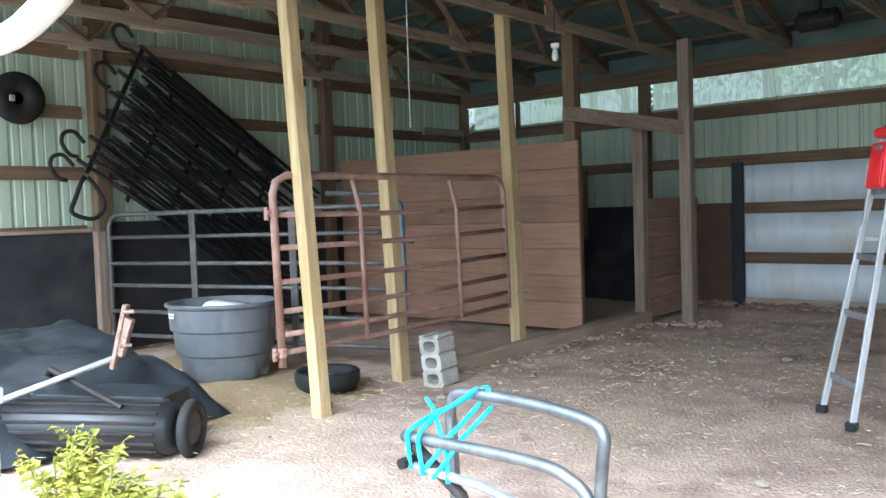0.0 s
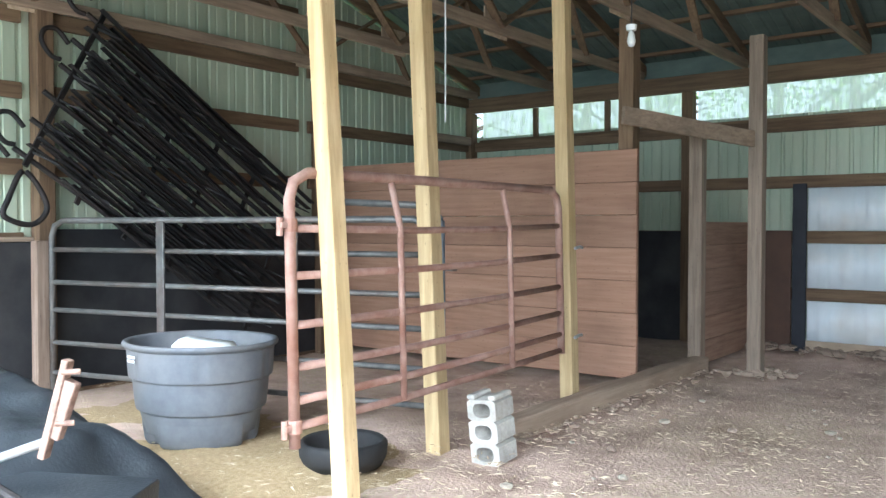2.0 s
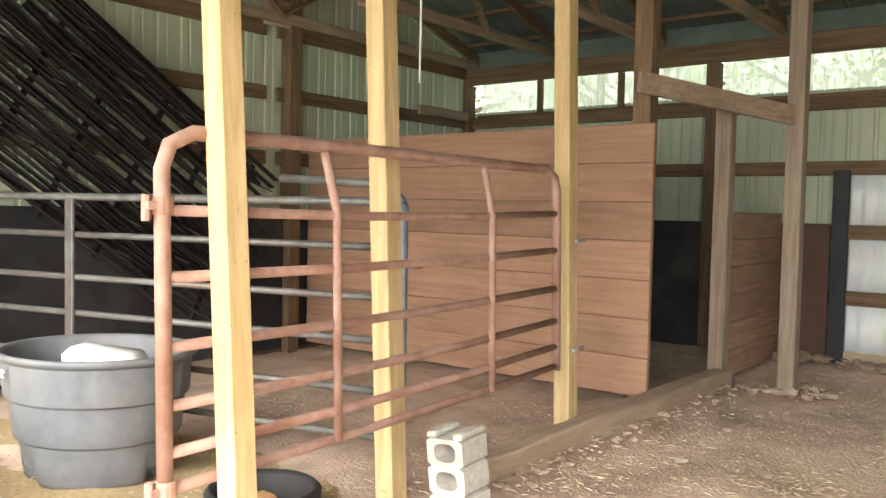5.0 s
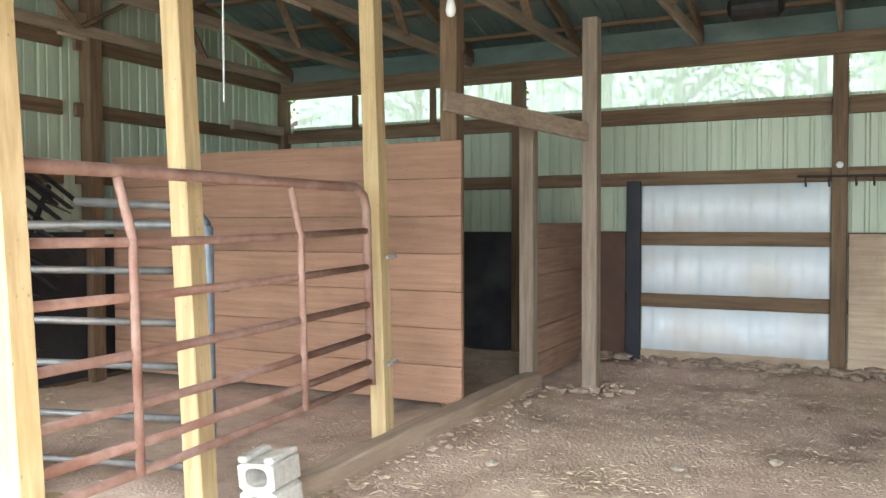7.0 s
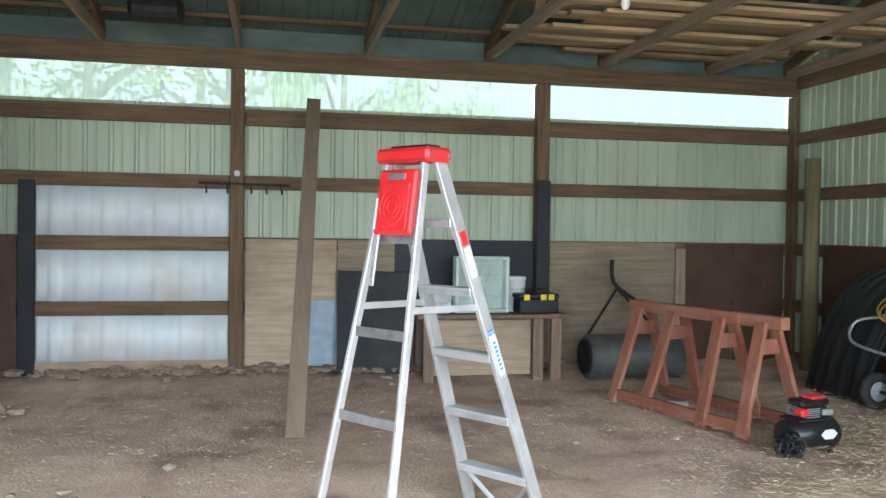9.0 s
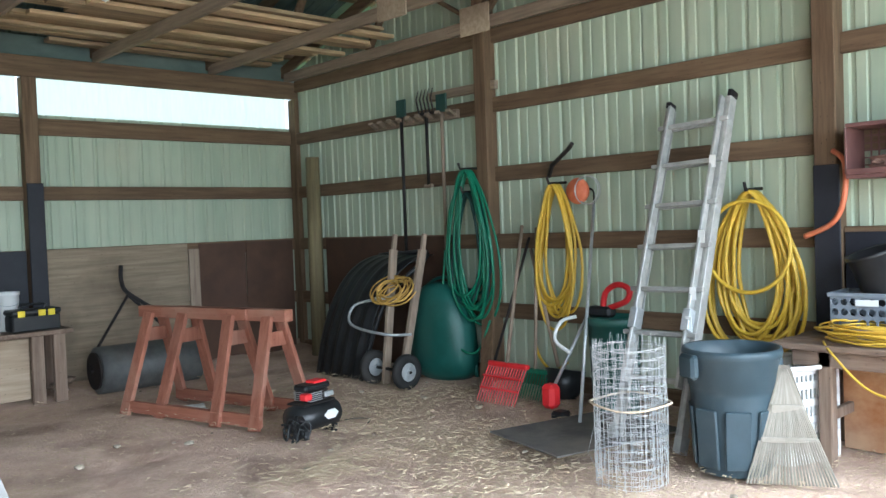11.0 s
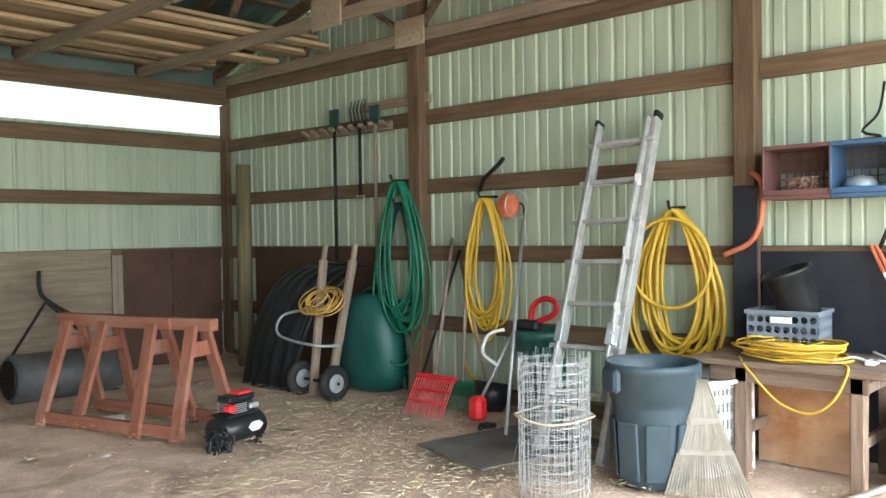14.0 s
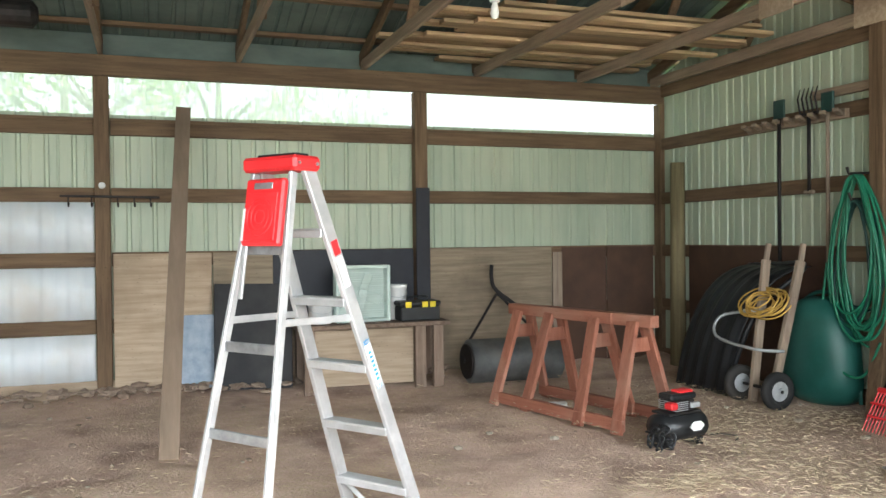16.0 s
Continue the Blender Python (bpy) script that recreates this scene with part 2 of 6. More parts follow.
worn_alu = mat("worn_aluminium", (0.26, 0.27, 0.28), (0.42, 0.43, 0.44), (14, 14, 14), 0.45, 0.1, 0.6)
grey_pipe = mat("galvanised_pipe", (0.11, 0.11, 0.105), (0.20, 0.195, 0.185), (9, 9, 9), 0.55, 0.15, 0.5, stain=(0.2, 0.12, 0.08), amount=0.5)
blue_pipe = mat("blue_grey_pipe", (0.15, 0.19, 0.24), (0.24, 0.28, 0.33), (9, 9, 9), 0.5, 0.1, 0.3)
dark_iron = mat("dark_iron", (0.014, 0.013, 0.013), (0.035, 0.03, 0.028), (12, 12, 12), 0.65, 0.3, 0.4, stain=(0.07, 0.04, 0.03))
tank_grey = mat("grey_stock_tank_plastic", (0.10, 0.105, 0.115), (0.14, 0.145, 0.155), (7, 7, 7), 0.5, 0.1, stain=(0.2, 0.18, 0.16))
black_plastic = mat("black_plastic", (0.012, 0.013, 0.014), (0.02, 0.021, 0.023), (6, 6, 6), 0.4, 0.06, stain=(0.06, 0.055, 0.05))
tyre_rubber = mat("tyre_rubber", (0.014, 0.014, 0.015), (0.028, 0.027, 0.026), (9, 9, 9), 0.75, 0.25, stain=(0.09, 0.075, 0.06))
concrete = mat("concrete_block", (0.36, 0.34, 0.30), (0.50, 0.48, 0.43), (22, 22, 22), 0.9, 0.5, stain=(0.28, 0.24, 0.19))
aluminium = mat("aluminium", (0.46, 0.47, 0.48), (0.60, 0.61, 0.62), (8, 8, 8), 0.5, 0.08, 0.5, stain=(0.36, 0.35, 0.33), amount=0.6)
white_plastic = mat("white_plastic", (0.70, 0.71, 0.70), (0.80, 0.80, 0.79), (6, 6, 6), 0.45, 0.04, stain=(0.55, 0.52, 0.46))
red_plastic = mat("red_plastic", (0.62, 0.02, 0.025), (0.72, 0.035, 0.04), (6, 6, 6), 0.4, 0.04)
green_hose = mat("green_hose", (0.012, 0.13, 0.07), (0.025, 0.20, 0.11), (20, 20, 20), 0.4, 0.05)
dark_hose = mat("dark_green_hose", (0.01, 0.04, 0.035), (0.02, 0.06, 0.05), (20, 20, 20), 0.45, 0.05)
yellow_hose = mat("yellow_hose", (0.50, 0.31, 0.02), (0.63, 0.42, 0.05), (15, 15, 15), 0.42, 0.05, stain=(0.45, 0.32, 0.08))
orange_cord = mat("amber_cord", (0.52, 0.31, 0.06), (0.66, 0.42, 0.11), (15, 15, 15), 0.5, 0.05)
green_plastic = mat("green_plastic", (0.012, 0.075, 0.06), (0.02, 0.105, 0.085), (4, 4, 4), 0.42, 0.05, stain=(0.07, 0.12, 0.1))
can_plastic = mat("slate_plastic", (0.032, 0.055, 0.07), (0.048, 0.075, 0.092), (5, 5, 5), 0.5, 0.07, stain=(0.14, 0.16, 0.17))
grey_plastic = mat("grey_crate_plastic", (0.15, 0.175, 0.215), (0.20, 0.225, 0.265), (5, 5, 5), 0.5, 0.05)
blue_plastic = mat("blue_crate_plastic", (0.045, 0.09, 0.17), (0.065, 0.125, 0.22), (5, 5, 5), 0.5, 0.05)
dark_red_plastic = mat("faded_red_crate", (0.12, 0.055, 0.05), (0.18, 0.085, 0.075), (5, 5, 5), 0.6, 0.05)
wire_mat = mat("galvanised_wire", (0.42, 0.44, 0.45), (0.55, 0.57, 0.58), (20, 20, 20), 0.45, 0.1, 0.5)
tan_mat = mat("tan_rake_plastic", (0.24, 0.22, 0.18), (0.34, 0.31, 0.26), (8, 8, 8), 0.6, 0.1)
old_y = wood("old_table_wood_y", (0.13, 0.085, 0.06), (0.24, 0.175, 0.13), "y", vary=0.2)
old_z = wood("old_table_wood_z", (0.15, 0.10, 0.07), (0.27, 0.20, 0.15), "z")
card_mat = mat("tan_tube", (0.52, 0.42, 0.29), (0.64, 0.54, 0.40), (8, 8, 8), 0.7, 0.1)
cyan_strap = mat("cyan_strap", (0.05, 0.45, 0.58), (0.10, 0.56, 0.68), (30, 30, 30), 0.6, 0.2)
blue_label = mat("blue_label", (0.03, 0.25, 0.55), (0.05, 0.32, 0.62), (9, 9, 9), 0.5, 0.03)
green_label = mat("green_label", (0.03, 0.33, 0.13), (0.12, 0.45, 0.18), (14, 14, 14), 0.5, 0.03)
teal_label = mat("teal_label", (0.02, 0.38, 0.40), (0.1, 0.5, 0.5), (14, 14, 14), 0.5, 0.03)
yellow_plastic = mat("yellow_plastic", (0.7, 0.55, 0.02), (0.78, 0.62, 0.04), (8, 8, 8), 0.45, 0.03)
orange_paint = mat("orange_paint", (0.52, 0.12, 0.05), (0.62, 0.2, 0.1), (12, 12, 12), 0.5, 0.1)
roller_mat = mat("roller_steel", (0.11, 0.115, 0.115), (0.19, 0.195, 0.19), (5, 5, 5), 0.55, 0.2, 0.4, stain=(0.22, 0.18, 0.14), amount=0.6)
tarp_mat = mat("black_tarp", (0.018, 0.021, 0.025), (0.035, 0.04, 0.045), (5, 5, 5), 0.5, 0.5, stain=(0.1, 0.1, 0.1), bdist=0.006)
rust_sheet = mat("rusted_sheet", (0.30, 0.12, 0.045), (0.46, 0.27, 0.14), (4, 4, 5), 0.85, 0.3, stain=(0.42, 0.33, 0.24), amount=0.45)
fan_white = mat("pale_green_fan_plastic", (0.50, 0.60, 0.55), (0.58, 0.67, 0.62), (6, 6, 6), 0.45, 0.04)
leaf_mat = mat("leaf", (0.09, 0.17, 0.04), (0.2, 0.28, 0.08), (3, 3, 3), 0.6, 0.1, vary=0.3)
weed_mat = mat("weed_leaf", (0.22, 0.25, 0.035), (0.40, 0.35, 0.06), (9, 9, 9), 0.6, 0.1, vary=0.3)
bark = mat("bark", (0.05, 0.04, 0.03), (0.10, 0.08, 0.06), (9, 9, 2), 0.9, 0.6)
straw_mat = mat("straw", (0.40, 0.31, 0.20), (0.56, 0.46, 0.32), (9, 9, 9), 0.8, 0.1, vary=0.2)
clod_mat = mat("dry_earth", (0.24, 0.175, 0.13), (0.37, 0.285, 0.22), (18, 18, 18), 0.95, 0.6, stain=(0.2, 0.14, 0.10), amount=0.6, vary=0.2)
stone_mat = mat("stone", (0.3, 0.25, 0.19), (0.45, 0.39, 0.31), (14, 14, 14), 0.9, 0.4, vary=0.25)
grass_ground = mat("grass_ground", (0.06, 0.09, 0.025), (0.12, 0.15, 0.05), (2, 2, 2), 0.9, 0.4)
bedding = mat("wood_shavings", (0.34, 0.24, 0.12), (0.52, 0.39, 0.22), (40, 40, 40), 0.95, 0.6, bdist=0.01)


def dirt_material():
    m = mat("dirt_floor", (0.42, 0.295, 0.235), (0.60, 0.455, 0.37), (3.5, 3.5, 3.5), 0.92, 0.9, stain=(0.17, 0.11, 0.085), amount=0.8, fine=14, bdist=0.015, spec=0.25)
    t = m.node_tree
    n, link = t.nodes, t.links.new
    hsv = [x for x in n if x.type == "HUE_SAT"][0]
    src = hsv.inputs["Color"].links[0].from_socket
    tc = n.new("ShaderNodeTexCoord")
    # trodden straw, thicker towards the gates and the tool wall
    big = n.new("ShaderNodeTexNoise")
    big.inputs["Scale"].default_value, big.inputs["Detail"].default_value = 0.55, 6
    link(tc.outputs["Object"], big.inputs["Vector"])
    fine = n.new("ShaderNodeTexNoise")
    fine.inputs["Scale"].default_value, fine.inputs["Detail"].default_value = 34, 3
    link(tc.outputs["Object"], fine.inputs["Vector"])
    mul = n.new("ShaderNodeMath")
    mul.operation = "MULTIPLY"
    link(big.outputs["Fac"], mul.inputs[0])
    link(fine.outputs["Fac"], mul.inputs[1])
    r = n.new("ShaderNodeValToRGB")
    r.color_ramp.elements[0].position, r.color_ramp.elements[1].position = 0.22, 0.38
    r.color_ramp.elements[0].color, r.color_ramp.elements[1].color = (0, 0, 0, 1), (0.8, 0.8, 0.8, 1)
    link(mul.outputs[0], r.inputs["Fac"])
    mix = n.new("ShaderNodeMix")
    mix.data_type = "RGBA"
    link(r.outputs["Color"], mix.inputs["Factor"])
    link(src, mix.inputs["A"])
    mix.inputs["B"].default_value = (0.47, 0.37, 0.25, 1)
    link(mix.outputs["Result"], hsv.inputs["Color"])
    return m


dirt = dirt_material()


def glazing_material():
    m = bpy.data.materials.new("clear_corrugated_glazing")
    m.use_nodes = True
    n, link = m.node_tree.nodes, m.node_tree.links.new
    n.remove(n["Principled BSDF"])
    tr = n.new("ShaderNodeBsdfTransparent")
    tr.inputs["Color"].default_value = (0.93, 0.95, 0.95, 1)
    tl = n.new("ShaderNodeBsdfTranslucent")
    tl.inputs["Color"].default_value = (0.85, 0.9, 0.88, 1)
    ns = n.new("ShaderNodeTexNoise")
    ns.inputs["Scale"].default_value, ns.inputs["Detail"].default_value = 1.0, 4
    tc, mp = n.new("ShaderNodeTexCoord"), n.new("ShaderNodeMapping")
    mp.inputs["Scale"].default_value = (6, 6, 1)
    link(tc.outputs["Object"], mp.inputs["Vector"])
    link(mp.outputs[0], ns.inputs["Vector"])
    mr = n.new("ShaderNodeMapRange")
    mr.inputs["To Min"].default_value, mr.inputs["To Max"].default_value = 0.58, 0.9
    link(ns.outputs["Fac"], mr.inputs["Value"])
    mix = n.new("ShaderNodeMixShader")
    link(mr.outputs[0], mix.inputs[0])
    link(tr.outputs[0], mix.inputs[1])
    link(tl.outputs[0], mix.inputs[2])
    link(mix.outputs[0], n["Material Output"].inputs["Surface"])
    return m


glazing = glazing_material()

# ---- ground and floor ----
XL, XR, YB, YF = -7.95, 4.12, 10.1, 0.95
RIDGE_Y, EAVE_Z, SLOPE = 5.5, 3.27, 0.30


def roof_z(y):
    return EAVE_Z + SLOPE * (min(y, 2 * RIDGE_Y - y) - YF)


bm = bmesh.new()
bmesh.ops.create_grid(bm, x_segments=60, y_segments=60, size=900)
bmesh.ops.translate(bm, verts=bm.verts[:], vec=(0, 0, -0.06))
single("ground", bm, grass_ground, "rough green grass round the barn", "ground", "structure")

bm = bmesh.new()
NX, NY = 170, 150
for j in range(NY + 1):
    for i in range(NX + 1):
        x, y = -8.1 + 12.4 * i / NX, -2.2 + 12.4 * j / NY
        z = 0.035 * noise.noise((x * 0.9, y * 0.9, 0)) + 0.014 * noise.noise((x * 4, y * 4, 3)) + 0.008 * noise.noise((x * 11, y * 11, 5))
        z += 0.10 * max(0, 1 - (10.1 - y) / 0.7) * (0.7 + 0.6 * noise.noise((x * 2, 7, 0)))
        z += 0.05 * max(0, 1 - (4.1 - x) / 0.8)
        bm.verts.new((x, y, z - 0.01))
bm.verts.ensure_lookup_table()
for j in range(NY):
    for i in range(NX):
        k = j * (NX + 1) + i
        bm.faces.new((bm.verts[k], bm.verts[k + 1], bm.verts[k + NX + 2], bm.verts[k + NX + 1]))
floor = single("floor", bm, dirt, "packed brown dirt floor with trodden straw", "floor", "structure", smooth=True)

# shavings bedding under the tank and gates
bm = bmesh.new()
N = 46
for j in range(N + 1):
    for i in range(N + 1):
        x, y = -7.9 + 5.0 * i / N, 1.6 + 4.0 * j / N
        e = min(1, max(0, 1.9 - abs(x + 5.8) / 1.2)) * min(1, max(0, 1.75 - abs(y - 3.7) / 0.95))
        bm.verts.new((x, y, -0.06 + e * (0.085 + 0.05 * noise.noise((x * 2.2, y * 2.2, 9)) + 0.02 * noise.noise((x * 9, y * 9, 2)))))
bm.verts.ensure_lookup_table()
for j in range(N):
    for i in range(N):
        k = j * (N + 1) + i
        bm.faces.new((bm.verts[k], bm.verts[k + 1], bm.verts[k + N + 2], bm.verts[k + N + 1]))
single("bedding", bm, bedding, "pale wood shavings spread over the dirt", "bedding", "stuff", smooth=True)


def scatter(name, count, area, material, label, length, kind="stuff", width=0.0018):
    bm = bmesh.new()
    for _ in range(count):
        x, y = area()
        a = rng.random() * 6.28
        n = length * (0.4 + rng.random())
        w = width * (0.7 + rng.random())
        z = 0.03 + 0.02 * rng.random() + 0.035 * noise.noise((x * 0.9, y * 0.9, 0))
        d, s = Vector((math.cos(a), math.sin(a), 0.25 * (rng.random() - 0.5))) * n / 2, Vector((-math.sin(a), math.cos(a), 0)) * w
        c = Vector((x, y, z))
        vs = [bm.verts.new(q) for q in (c - d - s, c - d + s, c + d + s, c + d - s)] + [bm.verts.new(c + Vector((0, 0, w)))]
        for q in ((0, 1, 4), (1, 2, 4), (2, 3, 4), (3, 0, 4), (0, 3, 2, 1)):
            bm.faces.new([vs[k] for k in q])
    single(name, bm, material, label, "straw", kind)


def clumpy(x0, x1, y0, y1):
    def pick():
        while True:
            x, y = rng.uniform(x0, x1), rng.uniform(y0, y1)
            if noise.noise((x * 1.1, y * 1.1, 4)) + 0.55 > rng.random():
                return x, y
    return pick


scatter("loose_straw", 9000, clumpy(-7.8, 4.0, 0.4, 9.9), straw_mat, "loose straw bits trodden into the dirt", 0.05, width=0.0026)
scatter("loose_straw", 900, clumpy(-4.6, -2.6, 2.6, 6.6), straw_mat, "loose straw lying by the gate posts", 0.06, width=0.0026)
scatter("chaff", 5200, lambda: (min(4.0, 4.0 - abs(rng.gauss(0, 1.5))), rng.uniform(3.2, 9.0)), straw_mat, "short trodden chaff on the dirt", 0.026, width=0.0022)
scatter("loose_straw", 2600, clumpy(1.6, 4.0, 4.4, 8.2), straw_mat, "loose straw along the tool wall", 0.07, width=0.003)
scatter("hay_wisp", 260, lambda: (1.52 + rng.gauss(0, 0.20), 5.9 + rng.gauss(0, 0.10)), straw_mat, "flat wisp of pale hay on the dirt", 0.16)

bm = bmesh.new()
for _ in range(90):
    x, y, r = rng.uniform(-4.5, 3.9), rng.uniform(2.5, 9.9), 0.012 + 0.03 * rng.random() ** 3
    vs = bmesh.ops.create_icosphere(bm, subdivisions=1, radius=r)["verts"]
    for v in vs:
        v.co = Vector((v.co.x * 1.3, v.co.y, v.co.z * 0.6)) * rng.uniform(0.8, 1.2) + Vector((x, y, 0.03))
single("pebbles", bm, stone_mat, "small stones and clods on the dirt", "stones", "stuff")

# crumbled earth and bedding kicked up along the wall and round the posts
def clods(name, count, place, size, label):
    bm = bmesh.new()
    for _ in range(count):
        x, y, z = place()
        r = size * (0.35 + rng.random() ** 2)
        vs = bmesh.ops.create_icosphere(bm, subdivisions=1, radius=r)["verts"]
        sx, sy, sz, o = rng.uniform(0.8, 1.7), rng.uniform(0.7, 1.3), rng.uniform(0.4, 0.8), rng.random() * 50
        for v in vs:
            f = 1 + 0.6 * noise.noise(v.co * (1.2 / r) + Vector((o, 0, 0)))
            v.co = Vector((v.co.x * sx * f + x, v.co.y * sy * f + y, v.co.z * sz * f + z))
    single(name, bm, clod_mat, label, "earth", "stuff")


def wall_foot():
    x, d = rng.uniform(-4.1, 1.5), abs(rng.gauss(0, 0.13))
    return x, 10.02 - d, 0.10 * max(0, 1 - d / 0.7) + 0.01


clods("clods", 330, wall_foot, 0.045, "crumbled pale earth heaped along the wall foot")
clods("clods", 34, lambda: (-3.62 + rng.gauss(0, 0.15), 8.62 + rng.gauss(0, 0.12), 0.02), 0.05, "broken earth round the foot of a post")
clods("clods", 120, lambda: (-4.02 + rng.gauss(0, 0.07), rng.uniform(5.2, 8.6), 0.02), 0.024, "dry crumbs of earth beside the sill")
clods("clods", 80, lambda: (rng.uniform(-3.8, 3.8), rng.uniform(4.0, 9.6), 0.015), 0.020, "scattered dry crumbs of earth")

# ---- walls: steel sheets, girts, posts ----
SHEET = 0.914


def sheet_profile():
    p = []
    for k in range(4):
        o = k * SHEET / 4
        p += [(o, 0), (o + 0.012, 0.018), (o + 0.036, 0.018), (o + 0.048, 0), (o + 0.105, 0), (o + 0.112, 0.006), (o + 0.124, 0.006), (o + 0.131, 0)]
    return p + [(SHEET, 0)]


def sheet_mesh(z0, top, width=SHEET):
    """A ribbed sheet along x that bulges to +y; top is a function of x."""
    bm = bmesh.new()
    a, b = [], []
    for x, d in sheet_profile():
        if x > width + 1e-6:
            break
        a.append((bm.verts.new((x, d, z0)), bm.verts.new((x, d, top(x)))))
    for (p, q), (r, s) in zip(a, a[1:]):
        bm.faces.new((p, r, s, q))
    bm.normal_update()
    bmesh.ops.solidify(bm, geom=bm.faces[:], thickness=0.004)
    me = bpy.data.meshes.new("sheet")
    bm.to_mesh(me)
    bm.free()
    me.materials.append(siding_mat)
    return me


wall_back = thing("wall_back", "pale ribbed steel back wall with dark girts", "wall", kind="structure")
wall_left = thing("wall_left", "pale ribbed steel gable wall with dark girts", "wall", kind="structure")
wall_right = thing("wall_right", "pale ribbed steel gable wall hung with tools", "wall", kind="structure")
me = sheet_mesh(0.0, lambda x: 2.6)
for k in range(14):
    x0 = -8.2 + k * SHEET
    shared("sheet", me, wall_back, pose(x0, YB + 0.06, 0))
for k in range(10):
    y0 = YF + k * SHEET
    me = sheet_mesh(0.0, lambda s, y0=y0: roof_z(y0 + s) - 0.02)
    shared("sheet", me, wall_left, pose(XL - 0.045, y0, 0, 0, 0, 90))
    me = sheet_mesh(0.0, lambda s, y0=y0: roof_z(y0 + SHEET - s) - 0.02)
    shared("sheet", me, wall_right, pose(XR + 0.045, y0 + SHEET, 0, 0, 0, -90))

GIRTS = (0.66, 1.27, 1.86, 2.47)
for z in GIRTS:
    edges = [-7.9, -4.93, -4.79, -1.84, -1.70, 1.19, 1.33, 4.1]
    for a, b in zip(edges[::2], edges[1::2]):
        part("girt", new_box((a, YB, z - 0.065), (b, YB + 0.045, z + 0.065)), wood_x, wall_back)
part("skirt_board", new_box((-7.9, YB, -0.02), (4.1, YB + 0.045, 0.17)), plywood, wall_back)
for z in GIRTS + (3.07, 3.66, 4.25):
    lo, hi = YF, YB
    if z > EAVE_Z:
        lo = YF + (z + 0.1 - EAVE_Z) / SLOPE
        hi = 2 * RIDGE_Y - lo
    if hi - lo > 0.5:
        for w, x0 in ((wall_left, XL - 0.04), (wall_right, XR)):
            cuts = [lo] + [c for c in (4.02, 6.98) if lo < c < hi] + [hi]
            for a, b in zip(cuts, cuts[1:]):
                part("girt", new_box((x0, a + 0.07, z - 0.065), (x0 + 0.04, b - 0.07, z + 0.065)), wood_y, w)
for w, x0 in ((wall_left, XL - 0.04), (wall_right, XR)):
    part("skirt_board", new_box((x0, YF, -0.03), (x0 + 0.04, YB, 0.16)), wood_y, w)


def post(x, y, h, w, d, material, label, z0=-0.08, lean=(0, 0), name="post"):
    bm = new_box((x - w / 2, y - d / 2, z0), (x + w / 2, y + d / 2, h), 0.006)
    for v in bm.verts:
        f = max(v.co.z, 0)
        v.co.x += lean[0] * f + 0.003 * noise.noise((x, y, v.co.z))
        v.co.y += lean[1] * f
    t = thing(name, label, "post", base=(x, y, 0), kind="structure")
    part("timber", bm, material, t)
    return t


for x in (-4.86, -1.77, 1.26):
    post(x, YB - 0.01, 2.93, 0.13, 0.13, wood_z, "dark square timber post in the back wall")
post(XR + 0.06, YB - 0.01, 2.93, 0.14, 0.14, wood_z, "dark square timber corner post")
post(XL - 0.02, YB - 0.01, 2.93, 0.14, 0.14, wood_z, "dark square timber corner post")
for y in (6.98, 4.02, 1.02):
    post(XR - 0.02, y, roof_z(y) - 0.12, 0.14, 0.14, wood_z, "dark square timber post in the gable wall")
for y in (7.2, 4.1, 1.02):
    post(XL + 0.02, y, roof_z(y) - 0.12, 0.14, 0.14, wood_z, "dark square timber post in the gable wall")

# clerestory windows
for k, (a, b) in enumerate(((-7.82, -4.93), (-4.79, -1.84), (-1.70, 1.19), (1.33, 4.09))):
    w = tagged(new("window_%d" % (k + 1)), "long clear plastic clerestory strip under the eave", "window", "clerestory strips", "structure")
    bm = bmesh.new()
    n = int((b - a) / 0.02)
    row = [(bm.verts.new((a + (b - a) * i / n, YB + 0.09 + 0.005 * math.sin(i * 1.9), 2.52)), bm.verts.new((a + (b - a) * i / n, YB + 0.09 + 0.005 * math.sin(i * 1.9), 2.95))) for i in range(n + 1)]
    for (p, q), (r, s) in zip(row, row[1:]):
        bm.faces.new((p, r, s, q))
    pane = part("pane", bm, glazing, w, smooth=True)
    pane.visible_shadow = False
    part("window_sill", new_box((a, YB - 0.01, 2.53), (b, YB + 0.09, 2.56)), wood_x, w)
    if k == 0:
        for x in (-6.93, -5.9):
            part("mullion", new_box((x - 0.035, YB - 0.012, 2.56), (x + 0.035, YB + 0.03, 2.93)), wood_z, w)
single("eave_beam", new_box((-8.05, YB - 0.075, 2.93), (4.25, YB - 0.005, 3.12)), wood_x, "long brown eave beam above the clerestory", "beam", "structure")
single("eave_beam", new_box((-8.05, YF - 0.04, 2.95), (4.25, YF + 0.04, 3.14)), wood_x, "long brown beam over the open front", "beam", "structure")
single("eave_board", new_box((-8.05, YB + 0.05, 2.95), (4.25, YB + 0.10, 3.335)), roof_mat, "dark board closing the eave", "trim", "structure")

